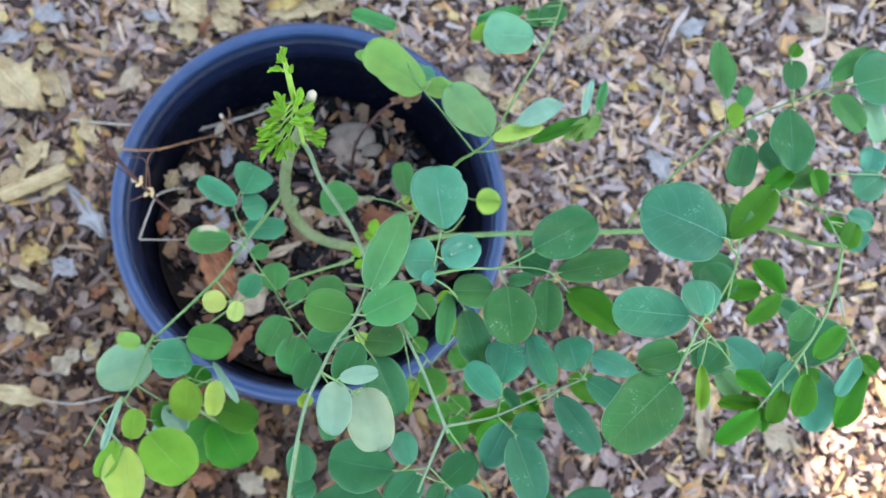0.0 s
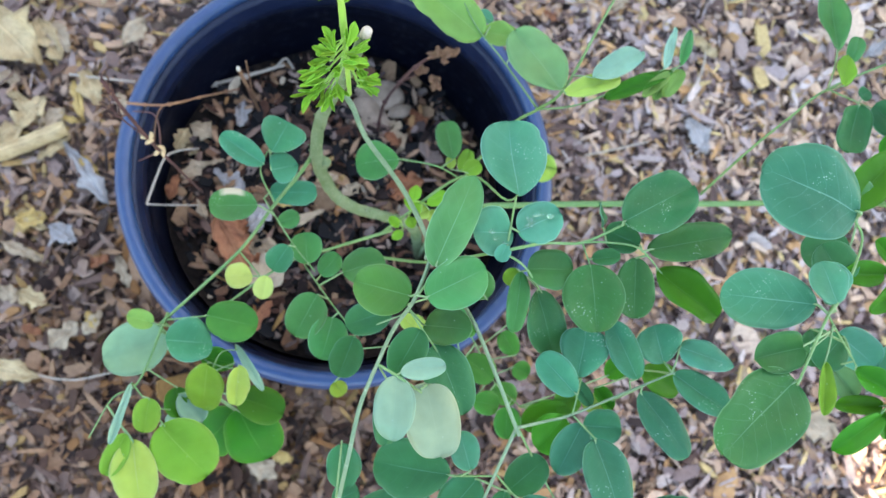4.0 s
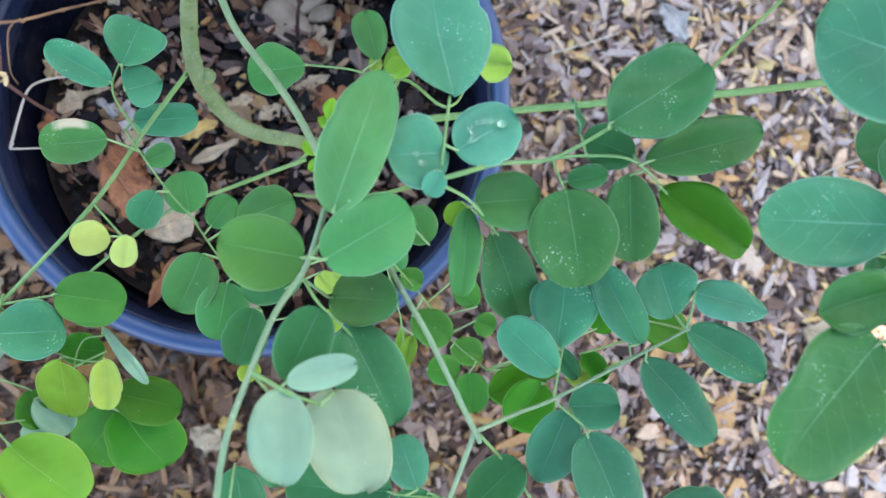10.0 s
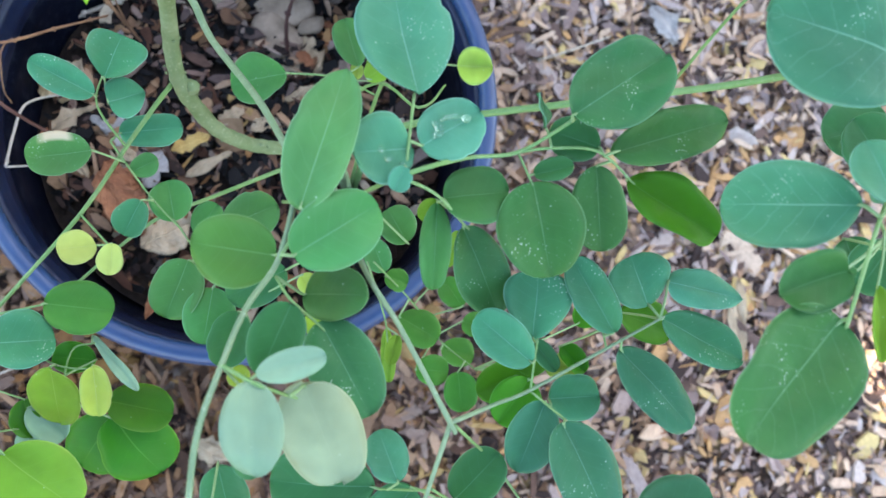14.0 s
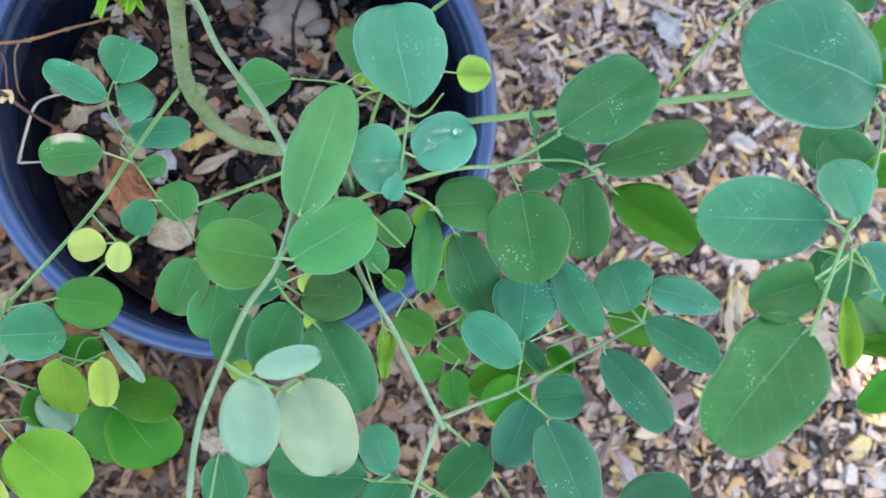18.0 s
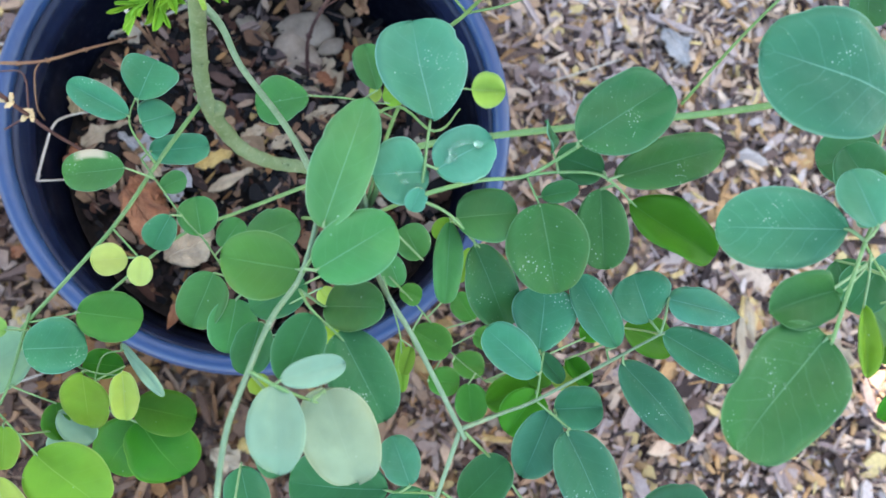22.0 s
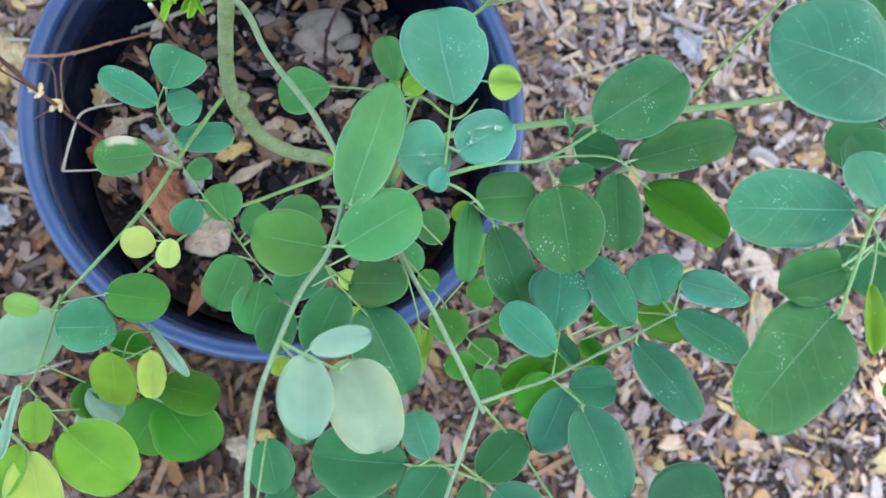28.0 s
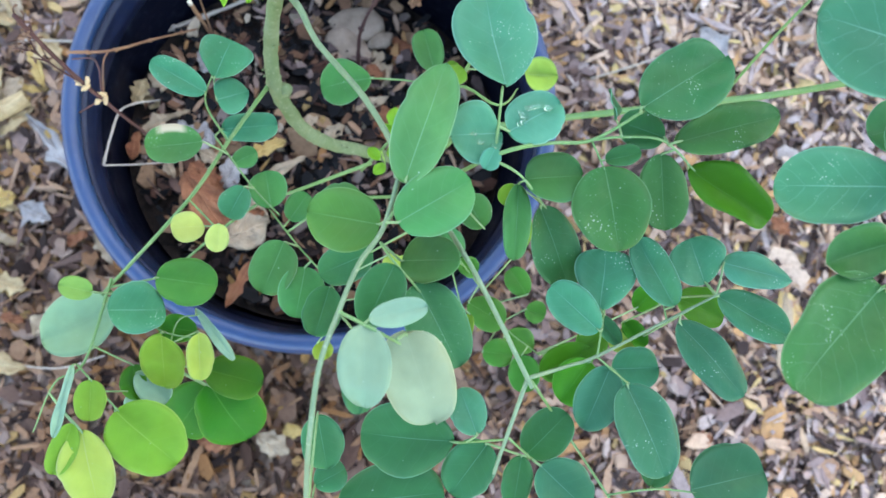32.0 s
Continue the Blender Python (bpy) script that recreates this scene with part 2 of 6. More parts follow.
    front = n.shader(hsv, rough=gloss, spec=0.15, bump=height, strength=0.45, dist=0.0008)
    through_light = n.add("ShaderNodeBsdfTranslucent", {0: n.mix(0.5, hsv, (0.25, 0.45, 0.03))}).outputs[0]
    m = n.done(n.add("ShaderNodeMixShader", {0: trans, 1: front, 2: through_light}).outputs[0])
    leaf_mats[key] = m
    return m


def stem_material(name, a, b, speck=(0.3, 0.34, 0.22), rough=0.55):
    n = Nodes(name)
    vec = n.coords("Object")
    col = n.mix(n.range(n.noise(60, 4, 0.6, vec), 0.35, 0.7), a, b)
    col = n.mix(n.range(n.noise(700, 3, 0.6, vec), 0.60, 0.72, 0, 0.6), col, speck)
    return n.done(n.shader(col, rough, bump=n.noise(500, 4, 0.6, vec), strength=0.4, dist=0.0008))


stem_green = stem_material("green_stem", (0.090, 0.200, 0.052), (0.150, 0.270, 0.090))
petiole_mat = stem_material("pale_petiole", (0.145, 0.26, 0.090), (0.205, 0.325, 0.145), (0.30, 0.37, 0.22))
stem_shoot = stem_material("soft_shoot", (0.20, 0.38, 0.045), (0.29, 0.48, 0.08))
stem_pale = stem_material("pale_green_stem", (0.105, 0.178, 0.085), (0.165, 0.245, 0.130), (0.3, 0.36, 0.24))
stem_grey = stem_material("grey_green_bark", (0.082, 0.132, 0.042), (0.170, 0.220, 0.112), (0.33, 0.36, 0.26), 0.7)
cut_wood = stem_material("cut_wood", (0.50, 0.43, 0.33), (0.40, 0.32, 0.22), (0.3, 0.22, 0.15), 0.8)
twig_brown = stem_material("brown_twig", (0.17, 0.075, 0.035), (0.26, 0.13, 0.06), (0.1, 0.05, 0.03), 0.8)
twig_red = stem_material("red_brown_twig", (0.050, 0.017, 0.013), (0.09, 0.033, 0.024), (0.14, 0.09, 0.06), 0.8)
twig_pale = stem_material("bleached_twig", (0.38, 0.315, 0.245), (0.52, 0.44, 0.35), (0.24, 0.19, 0.14), 0.85)


def plastic_material(name, dark, light, gloss):
    n = Nodes(name)
    vec = n.coords("Object")
    big = n.noise(14, 5, 0.65, vec)
    scr = n.add("ShaderNodeMapping", {"Vector": vec, "Scale": (40, 40, 900)}).outputs[0]
    scr = n.noise(1.0, 4, 0.7, scr)
    col = n.mix(n.range(big, 0.35, 0.75), dark, light)
    dust = n.math("MULTIPLY", n.range(n.noise(160, 5, 0.7, vec), 0.52, 0.78), 0.14)
    col = n.mix(dust, col, (0.12, 0.13, 0.16))
    rough = n.range(scr, 0.3, 0.7, 0.30, 0.50)
    return n.done(n.shader(col, rough, spec=gloss, bump=n.math("ADD", scr, n.math("MULTIPLY", n.noise(700, 3, 0.6, vec), 0.5)), strength=0.10, dist=0.0008))


# the pot interior's shade is put into this near-black colour
plastic = plastic_material("shaded_black_plastic", (0.0016, 0.0021, 0.005), (0.0030, 0.0042, 0.0105), 0.05)
# same plastic, coloured between the shaded wall and the lit rim
plastic_inner = plastic_material("half_lit_plastic", (0.004, 0.008, 0.025), (0.0065, 0.014, 0.042), 0.3)
# same plastic, with fading and blue sky sheen put into its colour
plastic_rim = plastic_material("weathered_sheen_plastic", (0.009, 0.031, 0.088), (0.015, 0.050, 0.128), 0.5)

CHIP_STOPS = [(0, (0.055, 0.034, 0.028)), (0.11, (0.155, 0.094, 0.073)), (0.22, (0.440, 0.262, 0.157)), (0.32, (0.282, 0.194, 0.167)), (0.42, (0.586, 0.382, 0.246)),
              (0.53, (0.440, 0.319, 0.267)), (0.63, (0.628, 0.440, 0.309)), (0.74, (0.429, 0.329, 0.293)), (0.82, (0.544, 0.303, 0.131)), (0.89, (0.628, 0.440, 0.188)), (0.94, (0.555, 0.440, 0.376))]
SOIL_STOPS = [(0.0, (0.008, 0.007, 0.007)), (0.40, (0.026, 0.015, 0.012)), (0.56, (0.080, 0.034, 0.020)), (0.68, (0.17, 0.085, 0.046)), (0.76, (0.10, 0.066, 0.056)), (0.84, (0.28, 0.165, 0.090)), (0.91, (0.21, 0.155, 0.125)), (0.96, (0.42, 0.33, 0.23))]


def chip_material(name, stops, single=False, pot_shade=True):
    n = Nodes(name)
    who = n.add("ShaderNodeObjectInfo").outputs["Random"] if single else n.add("ShaderNodeNewGeometry").outputs["Random Per Island"]
    col = n.ramp(who, stops, True)
    vec = n.coords("Object")
    col = n.mix(n.range(n.noise(260, 4, 0.65, vec), 0.4, 0.75, 0, 0.55), col, n.mix(1.0, col, (0.40, 0.36, 0.34), "MULTIPLY"))
    col = n.mix(n.range(n.noise(5, 3, 0.6, vec), 0.5, 0.72, 0, 0.35), col, n.mix(1.0, col, (0.55, 0.5, 0.5), "MULTIPLY"))
    if pot_shade:
        # shade of pot and plant painted into browner mulch, with a ragged edge
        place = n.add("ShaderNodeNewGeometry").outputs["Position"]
        from_shade = n.add("ShaderNodeMapping", {"Vector": place, "Location": (0.10, 0.207, 0.0), "Scale": (1.0, 1.15, 0.0)}).outputs[0]
        far = n.add("ShaderNodeVectorMath", {0: from_shade})
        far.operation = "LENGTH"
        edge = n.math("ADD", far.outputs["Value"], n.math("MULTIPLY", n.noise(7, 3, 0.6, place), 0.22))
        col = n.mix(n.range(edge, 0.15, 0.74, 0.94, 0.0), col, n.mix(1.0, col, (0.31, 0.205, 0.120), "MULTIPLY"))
    grain = n.noise(900, 3, 0.6, vec)
    return n.done(n.shader(col, 0.85, spec=0.25, bump=grain, strength=0.5, dist=0.001))


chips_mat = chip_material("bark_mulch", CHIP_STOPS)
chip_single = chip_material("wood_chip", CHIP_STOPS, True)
soil_chips_mat = chip_material("potting_debris", SOIL_STOPS, False, False)
soil_single = chip_material("wet_shred", SOIL_STOPS, True, False)


def soil_material(name, a, b):
    n = Nodes(name)
    vec = n.coords("Object")
    x = n.noise(90, 6, 0.7, vec)
    col = n.mix(n.range(x, 0.35, 0.7), a, b)
    return n.done(n.shader(col, 0.95, spec=0.15, bump=n.noise(220, 6, 0.7, vec), strength=0.8, dist=0.004))


def bed_material():
    n = Nodes("mulch_bed")
    vec = n.coords("Object")
    vo = n.add("ShaderNodeTexVoronoi", {"Scale": 75.0, "Vector": vec, "Randomness": 1.0})
    tone = n.add("ShaderNodeSeparateColor", {0: vo.outputs["Color"]}).outputs[0]
    col = n.ramp(tone, CHIP_STOPS)
    col = n.mix(n.range(vo.outputs["Distance"], 0.25, 0.75, 0, 0.75), col, (0.06, 0.042, 0.032))
    col = n.mix(n.range(n.noise(1.3, 5, 0.6, vec), 0.4, 0.7, 0, 0.5), col, n.mix(1.0, col, (0.7, 0.6, 0.5), "MULTIPLY"))
    return n.done(n.shader(col, 0.92, spec=0.2, bump=n.math("SUBTRACT", n.noise(160, 5, 0.7, vec), vo.outputs["Distance"]), strength=0.8, dist=0.005))


ground_mat = bed_material()
soil_mat = soil_material("dark_potting_soil", (0.008, 0.006, 0.005), (0.035, 0.024, 0.018))


def dry_material(name, a, b):
    n = Nodes(name)
    vec = n.coords("Object")
    uv = n.add("ShaderNodeSeparateXYZ", {0: n.add("ShaderNodeUVMap").outputs[0]})
    av = n.math("ABSOLUTE", n.math("SUBTRACT", uv.outputs[1], 0.5))
    col = n.mix(n.range(n.noise(55, 5, 0.65, vec), 0.35, 0.68), a, b)
    col = n.mix(n.range(n.noise(300, 4, 0.65, vec), 0.55, 0.8, 0, 0.6), col, tuple(c * 0.4 for c in a))
    lat = n.math("FRACT", n.math("SUBTRACT", n.math("MULTIPLY", uv.outputs[0], 8.0), n.math("MULTIPLY", av, 5.0)))
    veins = n.math("MAXIMUM", n.range(av, 0.008, 0.03, 0.7, 0), n.range(n.math("ABSOLUTE", n.math("SUBTRACT", lat, 0.5)), 0.0, 0.09, 0.4, 0))
    col = n.mix(veins, col, tuple(min(0.8, c * 1.35) for c in b))
    return n.done(n.shader(col, 0.8, spec=0.25, bump=n.math("ADD", n.noise(350, 4, 0.6, vec), veins), strength=0.8, dist=0.003))


DRY = {"straw": dry_material("straw_dry_leaf", (0.39, 0.265, 0.125), (0.58, 0.43, 0.235)), "tan": dry_material("tan_dry_leaf", (0.36, 0.25, 0.15), (0.50, 0.38, 0.25)),
       "grey": dry_material("grey_dry_leaf", (0.30, 0.265, 0.24), (0.43, 0.39, 0.36)), "rust": dry_material("rust_dry_leaf", (0.22, 0.075, 0.035), (0.36, 0.15, 0.07)),
       "petal": dry_material("brown_dry_petal", (0.20, 0.10, 0.05), (0.34, 0.20, 0.12)), "gold": dry_material("golden_dry_leaf", (0.46, 0.28, 0.08), (0.60, 0.41, 0.15))}


def stone_material():
    n = Nodes("beige_stone")
    vec = n.coords("Object")
    col = n.mix(n.range(n.noise(40, 6, 0.65, vec), 0.35, 0.7), (0.16, 0.110, 0.070), (0.37, 0.275, 0.195))
    return n.done(n.shader(col, 0.8, bump=n.noise(160, 6, 0.65, vec), strength=0.5, dist=0.002))


stone_mat = stone_material()


def wall_material():
    n = Nodes("rendered_wall")
    vec = n.coords("Object")
    col = n.mix(n.range(n.noise(2.5, 5, 0.6, vec), 0.35, 0.7), (0.42, 0.40, 0.37), (0.52, 0.50, 0.46))
    return n.done(n.shader(col, 0.9, bump=n.noise(60, 5, 0.6, vec), strength=0.4, dist=0.004))


# ---- the setting ----
def ground_mesh():
    """A fine uneven sheet under the plant, running out in wide rings to the horizon."""
    rings = [0.0] + [0.05 * k for k in range(1, 20)] + [1.1, 1.4, 2, 3, 5, 9, 16, 30, 60, 120, 250, 500]
    sides = 72
    verts, faces = [(0, 0, -0.004)], []
    for r in rings[1:]:
        for k in range(sides):
            a = 2 * math.pi * k / sides
            x, y = r * math.cos(a), r * math.sin(a)
            verts.append((x, y, -0.004 + 0.006 * noise.noise((x * 6, y * 6, 1)) * min(1, 1.2 / max(r, 0.3))))
    for k in range(sides):
        faces.append((0, 1 + k, 1 + (k + 1) % sides))
    for i in range(len(rings) - 2):
        for k in range(sides):
            m = (k + 1) % sides
            faces.append((1 + i * sides + k, 1 + (i + 1) * sides + k, 1 + (i + 1) * sides + m, 1 + i * sides + m))
    return mesh_of("ground", verts, faces)


ground = tagged(part("ground", ground_mesh(), ground_mat), "garden bed covered with brown bark mulch", "ground", kind="structure")


def ground_z(x, y):
    return -0.004 + 0.006 * noise.noise((x * 6, y * 6, 1))


def box_mesh(name, lo, hi):
    (a, b, c), (d, e, g) = lo, hi
    v = [(a, b, c), (d, b, c), (d, e, c), (a, e, c), (a, b, g), (d, b, g), (d, e, g), (a, e, g)]
    return mesh_of(name, v, [(0, 3, 2, 1), (4, 5, 6, 7), (0, 1, 5, 4), (1, 2, 6, 5), (2, 3, 7, 6), (3, 0, 4, 7)], False)


# added, unseen wall shades the plant: past its end sun falls on the bed
EDGE = Vector((0.60, -0.12, 0))
WALL_H = 2.6
along = Vector((SUN_DIR.x, SUN_DIR.y, 0)).normalized()
wall = tagged(part("sun_blocker_wall", box_mesh("sun_blocker_wall", (-4.2, 0, -0.02), (0, 0.2, WALL_H)), wall_material()), "unseen plain wall added to shade the bed", "wall", kind="structure")
wall.matrix_world = Matrix.Translation(EDGE + along * 1.75) @ Matrix.Rotation(-SUN_AZ, 4, "Z")
# second added, unseen wall: its long opening lets sun reach one bed patch
SILL = 1.3 * math.tan(SUN_EL)
wall_end = tagged(part("sun_slot_wall", box_mesh("sun_slot_wall", (-0.15, 0, -0.02), (2.2, 0.12, SILL)), wall.data.materials[0]), "unseen plain wall added below a long opening", "wall", kind="structure")
wall_end.matrix_world = Matrix.Translation(Vector((0.642, -0.058, 0)) + along * 1.3) @ Matrix.Rotation(radians(21.5), 4, "Z")
# raked to shape the sun patch; lintel and pier are unseen additions too
soffit = [(-0.15, SILL + 0.075), (1.37, 2.28), (2.2, 2.28), (2.2, WALL_H), (-0.15, WALL_H)]
lintel_faces = [(0, 1, 2, 3, 4), (9, 8, 7, 6, 5)] + [(k, 5 + k, 5 + (k + 1) % 5, (k + 1) % 5) for k in range(5)]
lintel_mesh = mesh_of("sun_slot_lintel", [(x, 0.002, z) for x, z in soffit] + [(x, 0.118, z) for x, z in soffit], lintel_faces, False)
lintel = tagged(part("sun_slot_lintel", lintel_mesh, wall.data.materials[0]), "unseen plain wall added above the opening, with a raked soffit", "wall", kind="structure")
lintel.matrix_world = wall_end.matrix_world.copy()
pier = tagged(part("sun_slot_pier", box_mesh("sun_slot_pier", (2.0, 0.004, SILL), (2.2, 0.116, 2.28)), wall.data.materials[0]), "unseen plain pier added at the end of the opening", "wall", kind="structure")
pier.matrix_world = wall_end.matrix_world.copy()

# ---- the pot ----
pot = tagged(new("plant_pot"), "large blue-black plastic nursery pot standing on mulch", "pot")
body = [(0.001, 0.003), (0.112, 0.003), (0.118, 0.0), (0.124, 0.004), (0.1455, 0.240), (0.147, 0.252), (0.1425, 0.256), (0.1385, 0.250), (0.137, 0.240), (0.118, 0.014), (0.110, 0.010), (0.001, 0.010)]
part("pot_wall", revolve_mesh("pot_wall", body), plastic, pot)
lip = [(0.1472, 0.243), (0.1515, 0.241), (0.1542, 0.2440), (0.1554, 0.262), (0.1552, 0.278), (0.1543, 0.2832), (0.1528, 0.2860), (0.1500, 0.2872), (0.1465, 0.2868), (0.1446, 0.2852), (0.1438, 0.2790),
       (0.1452, 0.2760), (0.1465, 0.2620), (0.1470, 0.2545)]
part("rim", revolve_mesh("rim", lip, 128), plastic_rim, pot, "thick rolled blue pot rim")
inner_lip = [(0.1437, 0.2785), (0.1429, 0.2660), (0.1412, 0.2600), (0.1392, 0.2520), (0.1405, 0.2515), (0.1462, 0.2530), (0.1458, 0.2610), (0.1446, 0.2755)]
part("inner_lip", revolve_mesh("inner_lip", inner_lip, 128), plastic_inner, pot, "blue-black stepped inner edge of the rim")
pot.scale = (1.016, 1.016, 1.0)
foot_ring = [(0.1175, -0.004), (0.1225, -0.004), (0.1245, 0.0045), (0.1170, 0.0015)]
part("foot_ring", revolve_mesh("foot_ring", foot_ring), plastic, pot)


def soil_z(x, y):
    r = math.hypot(x, y)
    return 0.197 - 0.14 * y - 0.09 * x + 0.009 * noise.noise((x * 14, y * 14, 3)) + 0.004 * noise.noise((x * 40, y * 40, 7)) + 0.02 * max(0, r - 0.1)


def soil_mesh():
    verts, faces, sides, rings = [(0, 0, soil_z(0, 0))], [], 64, 24
    for i in range(1, rings + 1):
        for k in range(sides):
            r, a = 0.1350 * i / rings, 2 * math.pi * k / sides
            verts.append((r * math.cos(a), r * math.sin(a), soil_z(r * math.cos(a), r * math.sin(a))))
    for k in range(sides):
        faces.append((0, 1 + k, 1 + (k + 1) % sides))
    for i in range(rings - 1):
        for k in range(sides):
            m = (k + 1) % sides
            faces.append((1 + i * sides + k, 1 + (i + 1) * sides + k, 1 + (i + 1) * sides + m, 1 + i * sides + m))
    return mesh_of("potting_soil", verts, faces)


soil = tagged(part("potting_soil", soil_mesh(), soil_mat), "dark moist potting soil filling the pot", "soil", kind="stuff")


# ---- bark and chips ----
def chips_mesh(name, count, place, size, seed, lift, slim=(0.22, 0.62)):
    """Many split chips of bark and wood lying over one another, in one mesh."""
    rng = np.random.default_rng(seed)
    x, y, z = place(rng, count)
    ln = size * np.exp(rng.normal(0, 0.45, count))
    wd = ln * rng.uniform(*slim, count)
    th = np.minimum(wd * rng.uniform(0.12, 0.38, count), 0.0035)
    yaw = rng.uniform(0, 2 * np.pi, count)
    tilt, lean = rng.normal(0, 0.26, count), rng.normal(0, 0.34, count)
    # six-sided outline, top and bottom
    ang = np.array([0.0, 0.9, 2.2, math.pi, 4.05, 5.35])
    ox = np.cos(ang)[None, :] * (1 + rng.uniform(-0.28, 0.2, (count, 6))) * ln[:, None] / 2
    oy = np.sin(ang)[None, :] * (1 + rng.uniform(-0.35, 0.25, (count, 6))) * wd[:, None] / 2
    px = np.concatenate([ox, ox * 0.94], 1)
    py = np.concatenate([oy, oy * 0.94], 1)
    pz = np.concatenate([np.repeat(-th[:, None] / 2, 6, 1), np.repeat(th[:, None] / 2, 6, 1)], 1) + 6 * px ** 2 * rng.normal(0, 1.0, count)[:, None]
    qz = pz + px * np.tan(tilt)[:, None] + py * np.tan(lean)[:, None]
    c, s = np.cos(yaw)[:, None], np.sin(yaw)[:, None]
    vx, vy = px * c - py * s + x[:, None], px * s + py * c + y[:, None]
    vz = qz + (z + rng.uniform(0, lift, count))[:, None]
    verts = np.stack([vx, vy, vz], -1).reshape(-1, 3)
    base = [(6, 7, 8, 9, 10, 11), (5, 4, 3, 2, 1, 0)] + [(k, (k + 1) % 6, 6 + (k + 1) % 6, 6 + k) for k in range(6)]
    faces = [tuple(i * 12 + k for k in q) for i in range(count) for q in base]
    return mesh_of(name, verts.tolist(), faces, False)


def bed_place(rng, count):
    far = rng.uniform(0, 1, count) < 0.30
    x = np.where(far, rng.normal(0.15, 0.75, count), rng.uniform(-0.50, 0.80, count))
    y = np.where(far, rng.normal(0.05, 0.75, count), rng.uniform(-0.44, 0.58, count))
    keep = np.hypot(x, y) > 0.122
    x, y = np.where(keep, x, x + 0.3), np.where(keep, y, y + 0.2)
    return x, y, np.array([ground_z(a, b) for a, b in zip(x, y)])


def pot_place(rng, count):
    r, a = 0.128 * np.sqrt(rng.uniform(0, 1, count)), rng.uniform(0, 2 * np.pi, count)
    x, y = r * np.cos(a), r * np.sin(a)
    return x, y, np.array([soil_z(p, q) for p, q in zip(x, y)])


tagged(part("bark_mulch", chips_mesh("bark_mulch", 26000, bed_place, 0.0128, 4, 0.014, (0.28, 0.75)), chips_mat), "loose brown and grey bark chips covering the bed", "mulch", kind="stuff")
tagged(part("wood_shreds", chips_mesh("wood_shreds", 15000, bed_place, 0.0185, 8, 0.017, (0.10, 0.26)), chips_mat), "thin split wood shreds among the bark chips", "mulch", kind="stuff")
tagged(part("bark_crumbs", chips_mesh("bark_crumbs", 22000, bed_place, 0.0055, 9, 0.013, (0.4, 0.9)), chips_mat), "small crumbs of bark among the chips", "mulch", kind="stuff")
tagged(part("soil_debris", chips_mesh("soil_debris", 2300, pot_place, 0.0085, 5, 0.010, (0.2, 0.75)), soil_chips_mat), "wet bark and leaf bits on the potting soil", "debris", kind="stuff")


def lump_mesh(name, size, seed, rough=0.2):
    bm = bmesh.new()
    bmesh.ops.create_icosphere(bm, subdivisions=3, radius=1.0)
    for v in bm.verts:
        k = 1 + rough * noise.noise(v.co * 1.3 + Vector((seed, 0, 0))) + 0.3 * rough * noise.noise(v.co * 4 + Vector((0, seed, 0)))
        v.co = Vector((v.co.x * size[0], v.co.y * size[1], v.co.z * size[2])) * k
    me = bpy.data.meshes.new(name)
    bm.to_mesh(me)
    bm.free()
    me.polygons.foreach_set("use_smooth", [True] * len(me.polygons))
    return me


# ---- the plant ----
plant = tagged(new("moringa_plant"), "young moringa plant with round green leaflets growing in the pot", "plant")
leaf_rng = random.Random(11)


